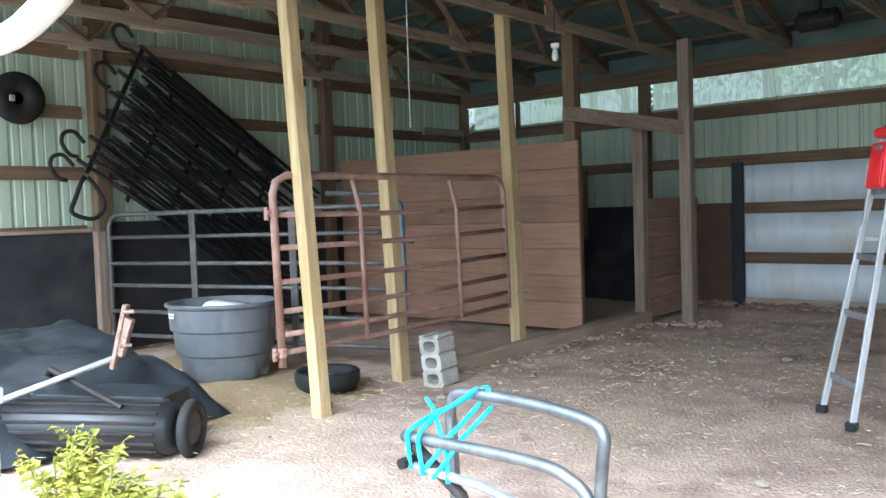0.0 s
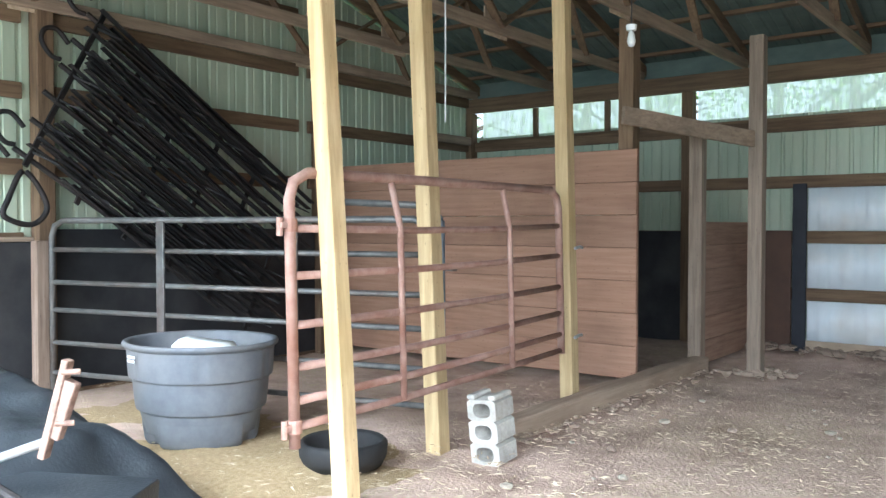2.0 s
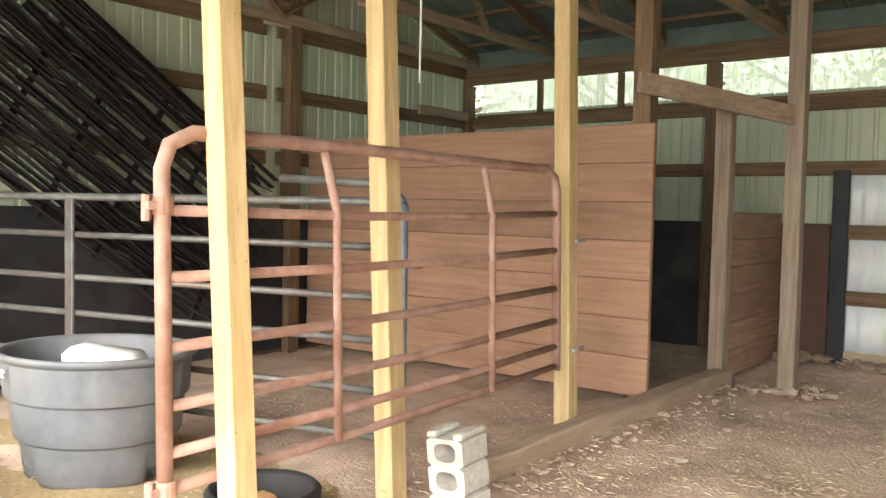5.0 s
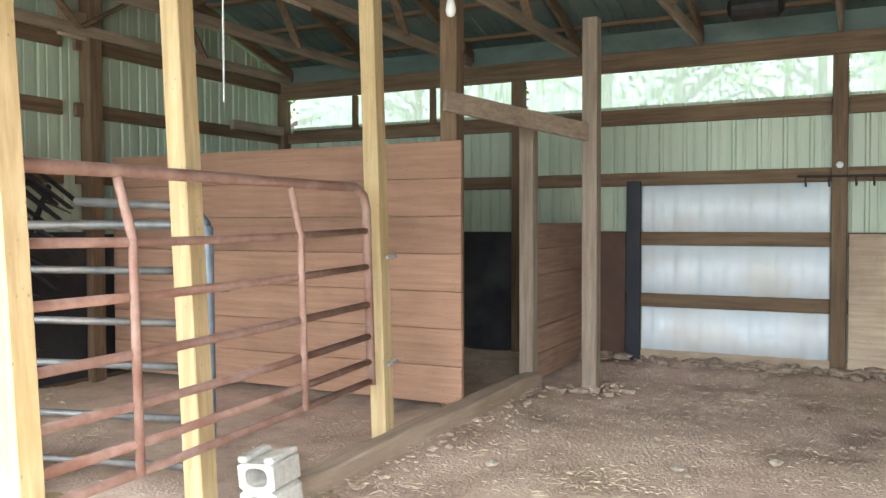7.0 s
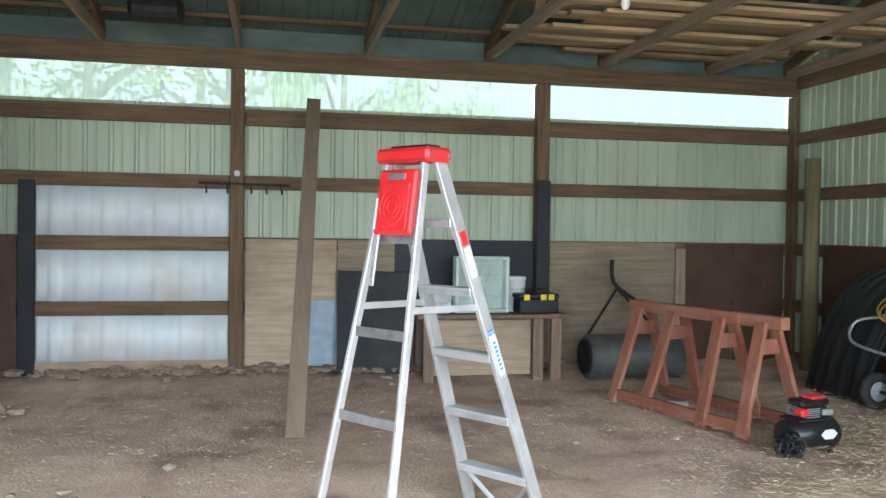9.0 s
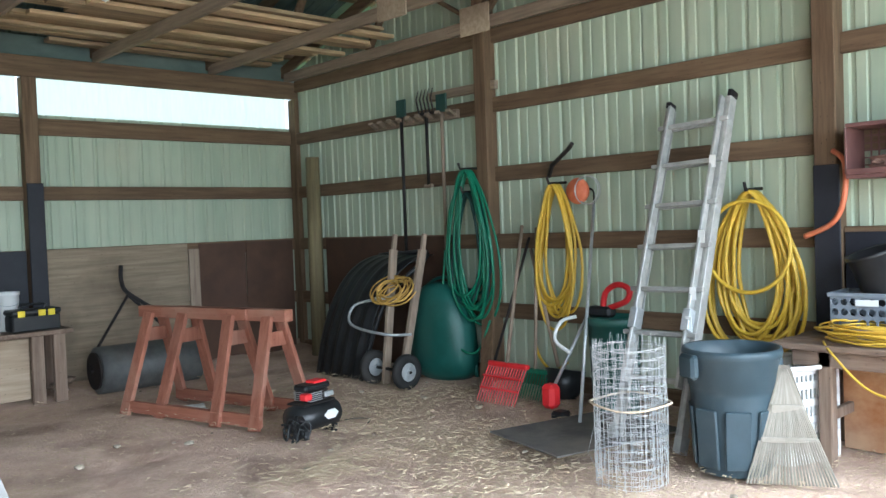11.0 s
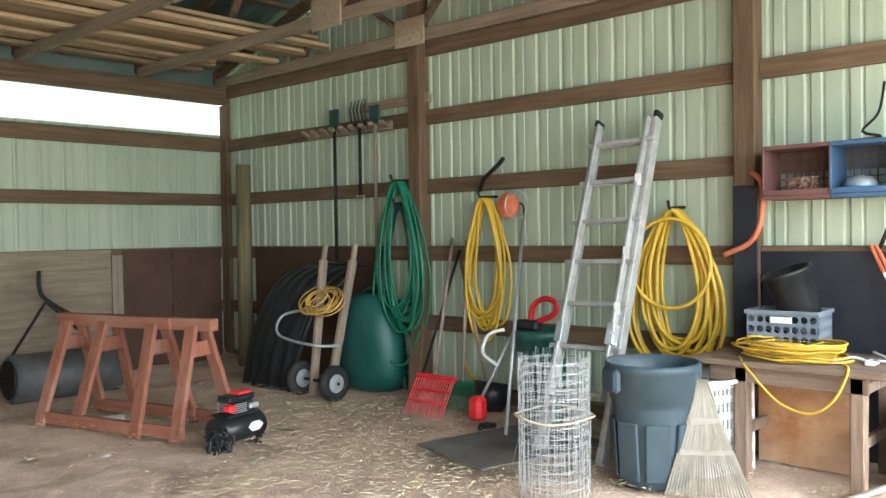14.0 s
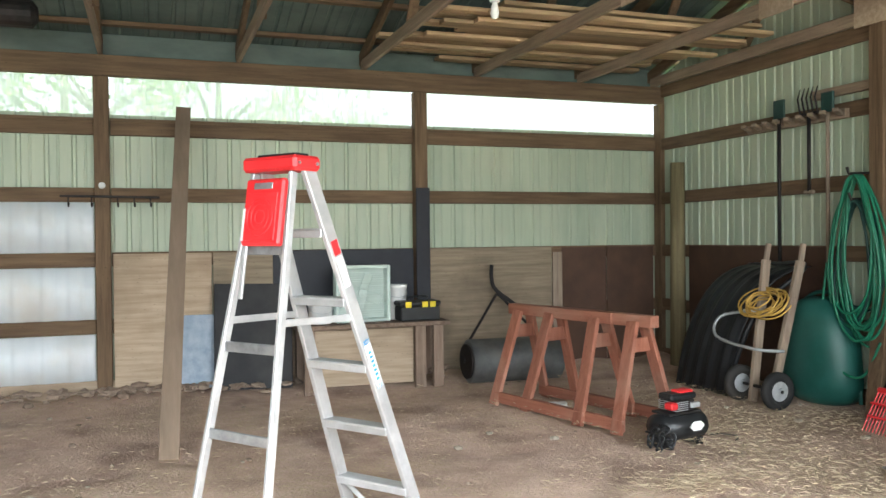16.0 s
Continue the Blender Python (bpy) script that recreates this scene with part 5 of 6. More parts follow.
def coil(name, label, category, centre, normal_x, ry, rz, loops, r, material, sway=0.05, seg=7, seed=1, tail=None):
    """A hank of hose: long loops that hang from one hook."""
    q = random.Random(seed)
    t = thing(name, label, category, base=centre)
    cx, cy, cz = centre
    for k in range(loops):
        a, b = ry * q.uniform(0.55, 1.05), rz * q.uniform(0.82, 1.04)
        dy, dx = q.uniform(-sway, sway), q.uniform(0, 0.09)
        pts = []
        for i in range(16):
            th = 2 * math.pi * i / 16
            pinch = 0.42 + 0.58 * (0.5 - 0.5 * math.cos(th)) ** 0.6
            pts.append((cx - normal_x * dx + q.uniform(-0.012, 0.012), cy + dy * (1 - math.cos(th)) / 2 + a * math.sin(th) * pinch, cz - b * (1 - math.cos(th))))
        part("hose_loop", new_tube(smooth_path(pts, 3, True), r, seg, True), material, t, smooth=True)
    if tail:
        part("loose_end", new_tube(smooth_path(tail, 6), r, seg), material, t, smooth=True)
    part("hook", new_tube([(cx + 0.1, cy, cz + 0.02), (cx - 0.12, cy, cz + 0.01), (cx - 0.14, cy, cz + 0.06)], 0.012, 6), dark_iron, t)
    return t


coil("green_hose_coil", "long green garden hose hung in loops", "hose", (3.95, 7.05, 1.90), 1, 0.30, 0.66, 13, 0.011, green_hose, 0.12, seed=2, tail=[(3.9, 7.35, 1.2), (3.88, 7.38, 0.7), (3.86, 7.2, 0.36), (3.86, 6.95, 0.32), (3.88, 6.8, 0.6)])
coil("dark_hose_coil", "thin dark green hose hung behind another", "hose", (4.0, 7.08, 1.70), 1, 0.25, 0.50, 5, 0.012, dark_hose, 0.08, seed=5)
coil("yellow_hose_coil", "yellow air hose hung in long loops", "hose", (4.03, 6.13, 1.72), 1, 0.22, 0.56, 11, 0.012, yellow_hose, 0.12, seed=3, tail=[(3.98, 6.35, 0.8), (3.96, 6.36, 0.4), (3.96, 6.2, 0.22), (3.98, 6.05, 0.3)])
yc = coil("yellow_hose_coil", "thick yellow hose hung in wide loops", "hose", (4.03, 4.48, 1.58), 1, 0.34, 0.53, 14, 0.014, yellow_hose, 0.14, seed=8)
part("cross_loop", new_tube(smooth_path([(3.90, 4.48 + 0.29 * math.cos(a), 1.22 + 0.30 * math.sin(a)) for a in [k * math.pi / 8 for k in range(16)]], 3, True), 0.014, 7, True), yellow_hose, yc, smooth=True)


def flat_coil(name, label, cx, cy, cz, R, loops, r, material, seed, tilt=0.0, sy=1.0):
    q = random.Random(seed)
    t = thing(name, label, "cord", base=(cx, cy, cz))
    for k in range(loops):
        a, ox, oy = R * q.uniform(0.55, 1.0), q.uniform(-0.06, 0.06), q.uniform(-0.08, 0.08)
        z = cz + r + 0.006 * k
        pts = [(cx + ox + a * math.cos(h) * (1 - tilt), cy + oy + a * sy * math.sin(h), z + q.uniform(-0.004, 0.008) + tilt * a * math.cos(h)) for h in [i * math.pi / 7 for i in range(14)]]
        part("cord_loop", new_tube(smooth_path(pts, 3, True), r, 6, True), material, t, smooth=True)
    return t


flat_coil("amber_cord_coil", "amber extension cord coiled on the hand truck", 3.47, 7.60, 0.82, 0.22, 11, 0.007, orange_cord, 4, 0.5)

# ---- tools leaning on the wall ----
def leaner(name, label, foot, tip, r, material, category="tool"):
    t = thing(name, label, category, base=foot)
    part("shaft", new_tube([foot, tip], r, 8), material, t, smooth=True)
    return t


mf = leaner("manure_fork", "red plastic manure fork with a wooden handle", (3.60, 6.36, 0.30), (4.06, 6.56, 1.40), 0.015, grey_z)
part("head_bar", new_box((3.58, 6.14, 0.28), (3.63, 6.56, 0.32), 0.01), red_plastic, mf)
for k in range(15):
    y = 6.15 + 0.0285 * k
    part("tine", new_tube([(3.60, y, 0.30), (3.50, y, 0.14), (3.44, y + 0.004, 0.02)], [0.006, 0.006, 0.004], 5), red_plastic, mf)
for z in (0.12, 0.21):
    part("cross_rib", new_box((3.47 + 0.4 * (z - 0.1), 6.15, z), (3.49 + 0.4 * (z - 0.1), 6.55, z + 0.012), 0), red_plastic, mf)
gf = leaner("manure_fork", "green plastic manure fork leaning by the wall", (3.78, 6.22, 0.25), (4.08, 6.42, 1.38), 0.014, grey_z)
part("head_bar", new_box((3.76, 6.08, 0.22), (3.80, 6.34, 0.26), 0.01), green_hose, gf)
for k in range(10):
    y = 6.09 + 0.0275 * k
    part("tine", new_tube([(3.78, y, 0.24), (3.68, y, 0.03)], [0.006, 0.004], 5), green_hose, gf)
sc = leaner("scoop_shovel", "black scoop shovel with a grey handle", (3.86, 6.05, 0.28), (4.07, 6.48, 1.20), 0.016, grey_z)
part("scoop", new_lathe([(0.0, 0.0), (0.10, 0.02), (0.15, 0.10), (0.16, 0.24)], 18, pose(3.86, 6.02, 0.02, 0, 12, 0)), black_plastic, sc, smooth=True)
leaner("steel_rod", "thin dark steel bar leaning on the wall", (3.72, 6.72, 0.02), (4.08, 6.50, 1.30), 0.012, dark_iron)
t = thing("short_board", "short brown board leaning on a post", "board", base=(3.8, 6.8, 0))
part("board", new_beam((3.72, 6.72, 0.02), (3.98, 6.90, 0.75), 0.14, 0.03, up=(1, 0, 0)), wood_z, t)

rl = thing("cord_reel", "faded red cord reel with a wire guard", "reel", m=pose(4.02, 5.93, 1.66, 0, -90, 0))
part("disc", new_lathe([(0.10, -0.02), (0.105, 0.0), (0.09, 0.03), (0, 0.035)], 24), orange_paint, rl, smooth=True)
for z, o in ((0.02, -0.12), (0.06, -0.13)):
    part("guard_ring", new_tube([(0.11 * math.cos(a), o + 0.11 * math.sin(a), z) for a in [k * math.pi / 10 for k in range(20)]], 0.004, 5, True), wire_mat, rl)
t = thing("hook_bar", "black bent bar on a wall bracket", "bracket", base=(4.0, 6.0, 1.8))
part("bar", new_tube([(4.10, 6.28, 1.80), (4.02, 6.18, 1.88), (3.90, 5.92, 1.98), (3.88, 5.86, 2.02)], 0.018, 7), dark_iron, t)
t = leaner("long_pole", "long grey pole leaning on the wall", (3.25, 5.38, 0.02), (4.05, 5.80, 1.55), 0.013, wire_mat, "pole")
part("hook_end", new_tube(smooth_path([(4.05, 5.80, 1.55), (4.07, 5.82, 1.66), (4.04, 5.90, 1.68)], 4), 0.008, 6), dark_iron, t)

gp = thing("green_tub", "dark green round plastic tub by the ladder", "tub", m=pose(3.78, 5.45, 0.0))
part("body", new_lathe([(0.16, 0.0), (0.165, 0.02), (0.19, 0.66), (0.205, 0.665), (0.205, 0.72), (0.195, 0.725), (0.18, 0.66), (0.15, 0.05), (0, 0.04)], 28), green_plastic, gp, smooth=True)
tr = thing("hedge_trimmer", "red and black power tool lying in the tub", "trimmer", base=(3.75, 5.5, 0.7))
part("body", new_box((3.68, 5.42, 0.72), (3.78, 5.62, 0.80), 0.02), black_plastic, tr)
part("grip", new_tube(smooth_path([(3.73, 5.50, 0.78), (3.73, 5.48, 0.90), (3.73, 5.38, 0.96), (3.73, 5.28, 0.93), (3.73, 5.30, 0.85), (3.73, 5.42, 0.80)], 4, True), 0.022, 8, True), red_plastic, tr, "red loop grip", smooth=True)
st = thing("string_trimmer", "red string trimmer leaning upside down", "trimmer", base=(3.45, 5.75, 0))
part("shaft", new_tube([(3.47, 5.80, 0.18), (3.68, 5.62, 0.72)], 0.013, 8), wire_mat, st, smooth=True)
part("motor", new_box((3.40, 5.74, 0.06), (3.52, 5.86, 0.24), 0.03), red_plastic, st)
part("guard", new_tube(smooth_path([(3.58, 5.70, 0.46), (3.55, 5.82, 0.55), (3.60, 5.80, 0.68), (3.66, 5.70, 0.72)], 4), 0.014, 6), white_plastic, st, smooth=True)
part("spool", new_box((3.34, 5.60, 0.0), (3.46, 5.72, 0.07), 0.02), black_plastic, st)

# ---- extension ladder ----
xl = thing("extension_ladder", "worn aluminium extension ladder leaning on girts", "ladder", base=(3.3, 4.8, 0))
F1, F2, T1, T2 = Vector((3.12, 5.0, 0.02)), Vector((3.12, 4.53, 0.02)), Vector((4.03, 5.09, 2.19)), Vector((4.03, 4.62, 2.215))
for foot, tip, s in ((F1, T1, -1), (F2, T2, 1)):
    part("rail", new_beam(foot, tip, 0.028, 0.078, up=(1, 0, 0)), ladder_alu, xl)
    for o in (-0.036, 0.036):
        d = Vector((0.9, 0, -0.38)) * o
        part("rail_flange", new_beam(foot + d + Vector((0, 0.012 * s, 0)), tip + d + Vector((0, 0.012 * s, 0)), 0.034, 0.006, up=(1, 0, 0)), ladder_alu, xl)
    a, b = foot.lerp(tip, 0.16) + Vector((-0.055, 0.042 * s, 0.02)), tip + Vector((-0.05, 0.042 * s, 0.01))
    part("fly_rail", new_beam(a, b, 0.022, 0.066, up=(1, 0, 0)), ladder_alu, xl)
    part("guide_bracket", new_beam(a.lerp(b, 0.18), a.lerp(b, 0.25), 0.055, 0.085, up=(1, 0, 0)), wire_mat, xl)
    part("end_cap", new_beam(tip, tip + Vector((0.016, 0, 0.045)), 0.034, 0.085, up=(1, 0, 0)), dark_iron, xl)
    part("shoe", new_beam(foot + Vector((-0.01, 0, 0)), foot + Vector((0.03, 0, 0.10)), 0.05, 0.095, up=(1, 0, 0)), ladder_alu, xl)
for k in range(1, 8):
    f = 0.055 + k * 0.125
    a, b = F1.lerp(T1, f), F2.lerp(T2, f)
    part("rung", new_beam(a, b, 0.036, 0.03), ladder_alu, xl)
    if k > 1:
        o = Vector((-0.055, 0, 0.012))
        part("fly_rung", new_beam(a + o + Vector((0, 0.03, 0)), b + o - Vector((0, 0.03, 0)), 0.036, 0.03), ladder_alu, xl)
for f in (0.34, 0.42, 0.58, 0.80):
    a = F2.lerp(T2, f)
    part("sticker", new_box(a + Vector((-0.093, -0.0, -0.03)), a + Vector((-0.089, 0.045, 0.05)), 0), white_plastic, xl, "small pale worn sticker")

single("floor_mat", new_beam((2.62, 5.35, 0.045), (3.62, 5.10, 0.05), 0.75, 0.012), dusty_mat, "dusty black rubber mat on the dirt", "mat")

# ---- wire roll ----
wr = thing("wire_roll", "loose roll of galvanised wire fencing on end", "wire roll", base=(2.55, 4.48, 0))
q = random.Random(11)


def spiral(f):
    a = f * 2 * math.pi * 3.2
    r = 0.21 - 0.035 * f * 3.2 / 2 + 0.012 * math.sin(a * 2.3)
    return Vector((2.55 + r * math.cos(a), 4.48 + r * math.sin(a), 0))


bm = bmesh.new()
for k in range(16):
    z = 0.02 + 0.048 * k
    tube(bm, [spiral(i / 110) + Vector((0, 0, z + 0.008 * math.sin(i * 0.5 + k))) for i in range(111)], 0.0011, 3)
tagged(part("line_wire", bm, wire_mat, wr), kind="stuff")
bm = bmesh.new()
for i in range(84):
    p = spiral(i / 84)
    d = Vector((q.uniform(-0.015, 0.015), q.uniform(-0.015, 0.015), 0))
    tube(bm, [p, p + d + Vector((0, 0, 0.42)), p - d + Vector((0, 0, 0.74 + 0.06 * q.random()))], 0.0011, 3)
for i in range(22):
    p = spiral(q.random())
    tube(bm, [p + Vector((0, 0, 0.5)), p * 1.0 + Vector((q.uniform(-0.07, 0.07), q.uniform(-0.07, 0.07), 0.2)), p + Vector((q.uniform(-0.12, 0.12), q.uniform(-0.1, 0.1), 0.02))], 0.0011, 3)
tagged(part("stay_wire", bm, wire_mat, wr), kind="stuff")
part("tie_rope", new_tube([(2.55 + 0.22 * math.cos(a), 4.48 + 0.22 * math.sin(a), 0.44 + 0.01 * math.sin(3 * a)) for a in [k * math.pi / 12 for k in range(24)]], 0.006, 6, True), card_mat, wr, "pale rope tie")

# ---- trash can, rake, laundry basket ----
tc_ = thing("trash_can", "dark blue-grey plastic trash can without lid", "trash can", m=pose(3.05, 4.15, 0.02, 0, 0, 35) @ Matrix.Diagonal((0.96, 0.96, 0.95, 1)))
part("body", new_lathe([(0.195, 0.0), (0.205, 0.02), (0.235, 0.46), (0.24, 0.50), (0.247, 0.505), (0.258, 0.66), (0.272, 0.67), (0.280, 0.70), (0.272, 0.725), (0.255, 0.72), (0.235, 0.66), (0.19, 0.05), (0, 0.04)], 40), can_plastic, tc_, smooth=True)
for a in (-60, 120):
    part("lug_handle", new_box((0.26, -0.07, 0.56), (0.315, 0.07, 0.70), 0.02, pose(0, 0, 0, 0, 0, a)), can_plastic, tc_)
for a in range(0, 360, 45):
    part("rib", new_box((0.200, -0.07, 0.06), (0.2185, 0.07, 0.40), 0.008, pose(0, 0, 0, 0, 0, a) @ pose(0, 0, 0, 0, 3.5, 0)), can_plastic, tc_)

rk = thing("leaf_rake", "tan plastic fan rake head leaning on the can", "rake", base=(2.95, 3.8, 0))
apex = Vector((3.10, 3.88, 0.60))
for k in range(27):
    f = k / 26
    foot = Vector((2.86, 3.98, 0.02)).lerp(Vector((3.09, 3.60, 0.02)), f)
    part("tine", new_beam(apex + Vector((0, -0.03 * (f - 0.5), 0)), foot, 0.012, 0.005, up=(1, 0, 0)), tan_mat, rk)
for f, w in ((0.35, 0.05), (0.62, 0.03)):
    a, b = apex.lerp(Vector((2.86, 3.98, 0.02)), f), apex.lerp(Vector((3.09, 3.60, 0.02)), f)
    part("web", new_beam(a, b, 0.012, w), tan_mat, rk)
bm = bmesh.new()
vs = [bm.verts.new(p) for p in (apex + Vector((0.01, 0.03, 0.02)), apex + Vector((0.01, -0.03, 0.02)), apex.lerp(Vector((3.09, 3.60, 0.02)), 0.5) + Vector((0.012, 0, 0)), apex.lerp(Vector((2.86, 3.98, 0.02)), 0.5) + Vector((0.012, 0, 0)))]
bm.faces.new(vs)
bm.normal_update()
bmesh.ops.solidify(bm, geom=bm.faces[:], thickness=0.006)
part("socket_plate", bm, tan_mat, rk)

lb = thing("laundry_basket", "white slotted plastic laundry basket", "basket", m=pose(3.50, 4.02, 0.02, 0, 0, -18))
for y in (-0.155, 0.155):
    for k in range(12):
        x = -0.19 + 0.034 * k
        part("slat", new_box((x, y - 0.004, 0.03), (x + 0.018, y + 0.004, 0.50), 0), white_plastic, lb)
    for z in (0.0, 0.12, 0.22, 0.32, 0.42, 0.5):
        part("band", new_box((-0.20, y - 0.006, z), (0.20, y + 0.006, z + 0.045), 0.003), white_plastic, lb)
for x in (-0.195, 0.195):
    part("end_wall", new_box((x - 0.006, -0.15, 0.0), (x + 0.006, 0.15, 0.55), 0.003), white_plastic, lb)
part("rim", new_tube(smooth_path([(-0.21, -0.17, 0.55), (0.21, -0.17, 0.55), (0.21, 0.17, 0.55), (-0.21, 0.17, 0.55)], 4, True), 0.014, 7, True), white_plastic, lb, smooth=True)
part("bottom", new_box((-0.19, -0.15, 0), (0.19, 0.15, 0.012)), white_plastic, lb)
part("label", new_box((-0.206, -0.10, 0.18), (-0.202, 0.08, 0.36), 0), teal_label, lb, "teal and white paper label")

# ---- old table and what stands on it ----
tab = thing("old_table", "weathered wooden work table with worn legs", "table", base=(3.7, 3.5, 0))
for k in range(5):
    x = 3.36 + 0.138 * k
    part("top_board", new_box((x, 3.04 - 0.02 * rng.random(), 0.665), (x + 0.132, 4.06 + 0.03 * rng.random(), 0.70), 0.006), old_y, tab)
part("apron", new_box((3.42, 3.12, 0.57), (3.45, 3.98, 0.66)), old_y, tab)
for x, y in ((3.42, 3.14), (3.42, 3.76), (3.93, 3.14), (3.93, 3.86)):
    part("leg", new_box((x, y, -0.02), (x + 0.075, y + 0.075, 0.66), 0.008), old_z, tab)
for y in (3.16, 3.78):
    for z in (0.26, 0.55):
        part("stretcher", new_box((3.49, y, z), (3.93, y + 0.035, z + 0.06)), old_z, tab)
part("rusted_back", new_box((3.78, 3.22, 0.04), (3.79, 3.84, 0.62), 0.003), rust_sheet, tab, "rusted torn sheet closing the back")
table_coil = flat_coil("yellow_cord_coil", "yellow extension cord heaped on the table", 3.62, 3.56, 0.70, 0.24, 18, 0.0055, yellow_hose, 6, 0.0, 1.35)
part("hanging_loop", new_tube(smooth_path([(3.42, 3.80, 0.715), (3.34, 3.72, 0.66), (3.33, 3.55, 0.50), (3.33, 3.38, 0.46), (3.33, 3.26, 0.55), (3.36, 3.2, 0.70), (3.45, 3.25, 0.715)], 6), 0.007, 6), yellow_hose, table_coil, smooth=True)

gc = thing("storage_crate", "grey plastic crate with round holes", "crate", m=pose(3.86, 3.68, 0.70, 0, 0, 4))
def holed_wall(along, n, rows, length, height):
    """A crate wall in cells, each pierced by a round hole."""
    bm = bmesh.new()
    cw, ch = length / n, height / rows
    for i in range(n):
        for j in range(rows):
            c = Vector(((i + 0.5) * cw - length / 2, 0, (j + 0.5) * ch))
            r = 0.30 * min(cw, ch) + 0.006
            loops = []
            for d in (-0.005, 0.005):
                o, q = [], []
                for k in range(12):
                    a = 2 * math.pi * (k + 0.5) / 12
                    f = 1 / max(abs(math.cos(a)), abs(math.sin(a)))
                    o.append(bm.verts.new(c + Vector((cw / 2 * math.cos(a) * f, d, ch / 2 * math.sin(a) * f))))
                    q.append(bm.verts.new(c + Vector((r * math.cos(a), d, r * math.sin(a)))))
                loops += [o, q]
            for k in range(12):
                l = (k + 1) % 12
                for a, b in ((loops[0], loops[1]), (loops[2], loops[3]), (loops[1], loops[3])):
                    bm.faces.new((a[k], a[l], b[l], b[k]))
    bmesh.ops.remove_doubles(bm, verts=bm.verts[:], dist=0.0005)
    bm.transform(along)
    return bm


for x in (-0.15, 0.15):
    part("side_wall", holed_wall(pose(x, 0, 0, 0, 0, 90), 8, 4, 0.40, 0.24), grey_plastic, gc)
for y in (-0.2, 0.2):
    part("end_wall", holed_wall(pose(0, y, 0), 6, 4, 0.29, 0.24), grey_plastic, gc)
part("floor_plate", new_box((-0.145, -0.195, 0.0), (0.145, 0.195, 0.01), 0), grey_plastic, gc)
for lo, hi in (((-0.165, -0.215, 0.238), (-0.145, 0.215, 0.262)), ((0.145, -0.215, 0.238), (0.165, 0.215, 0.262)), ((-0.145, -0.215, 0.238), (0.145, -0.195, 0.262)), ((-0.145, 0.195, 0.238), (0.145, 0.215, 0.262))):
    part("rim", new_box(lo, hi, 0.004), grey_plastic, gc)
part("label", new_box((-0.168, -0.06, 0.19), (-0.16, 0.06, 0.225), 0), white_plastic, gc)
bb = thing("black_pail", "black plastic pail tipped on the crate", "pail", m=pose(3.86, 3.60, 0.90, -14, -12, 0) @ Matrix.Diagonal((1.05, 1.05, 1.15, 1)))
part("body", new_lathe([(0.105, 0), (0.11, 0.01), (0.13, 0.25), (0.142, 0.255), (0.142, 0.275), (0.125, 0.27), (0.10, 0.02), (0, 0.015)], 28), black_plastic, bb, smooth=True)
t = thing("work_light_cord", "grey cord with clips lying on the table", "cord", base=(3.75, 3.25, 0.70))
part("cord", new_tube(smooth_path([(3.55, 3.34, 0.71), (3.6, 3.25, 0.74), (3.7, 3.2, 0.71), (3.62, 3.12, 0.73), (3.75, 3.08, 0.71), (3.8, 3.2, 0.75)], 6), 0.008, 6), wire_mat, t, smooth=True)
part("clip", new_box((3.60, 3.14, 0.70), (3.70, 3.19, 0.725)), white_plastic, t)

wb = thing("square_bucket", "white square plastic bucket with green label", "bucket", m=pose(3.72, 2.92, 0.0, 0, 0, 6))
bm = new_box((-0.13, -0.15, 0), (0.13, 0.15, 0.36), 0.02)
for v in bm.verts:
    f = 0.88 + 0.12 * v.co.z / 0.36
    v.co.x, v.co.y = v.co.x * f, v.co.y * f
part("body", bm, white_plastic, wb)
part("collar", new_box((-0.145, -0.165, 0.34), (0.145, 0.165, 0.49), 0.015), white_plastic, wb)
part("lid", new_box((-0.15, -0.17, 0.492), (0.15, 0.17, 0.515), 0.008), white_plastic, wb)
part("label", new_box((-0.134, -0.11, 0.10), (-0.1285, 0.12, 0.30), 0), green_label, wb, "green and white printed label")
t = thing("plastic_pipe", "white plastic pipe lying across the dirt", "pipe", base=(3.4, 2.9, 0.1))
part("pipe", new_tube([(3.28, 3.22, 0.03), (3.50, 2.60, 0.34)], 0.017, 8), white_plastic, t, smooth=True)

# ---- things hung at the right end ----
def milk_crate(m, material, label, group):
    t = thing("wall_crate", label, "crate", m=m, group=group)
    w, d, h = 0.385, 0.28, 0.30
    for z in (0, h):
        part("band", new_box((0, 0, z - 0.012), (d, w, z + 0.012), 0.003), material, t)
    for y in (0, w):
        part("side", new_box((0, y - 0.006, 0.013), (d, y + 0.006, h - 0.013), 0.003), material, t)
    for k in range(9):
        y = 0.03 + k * 0.044
        part("back_rib", new_box((d - 0.012, y - 0.004, 0.012), (d - 0.004, y + 0.004, h - 0.012), 0), material, t)
    for k in range(7):
        z = 0.03 + k * 0.044
        part("back_rib", new_box((d - 0.016, 0.008, z - 0.004), (d - 0.013, w - 0.008, z + 0.004), 0), material, t)
    part("front_lip", new_box((-0.006, 0.008, 0.013), (0.006, w - 0.008, 0.045), 0.002), material, t)
    return t


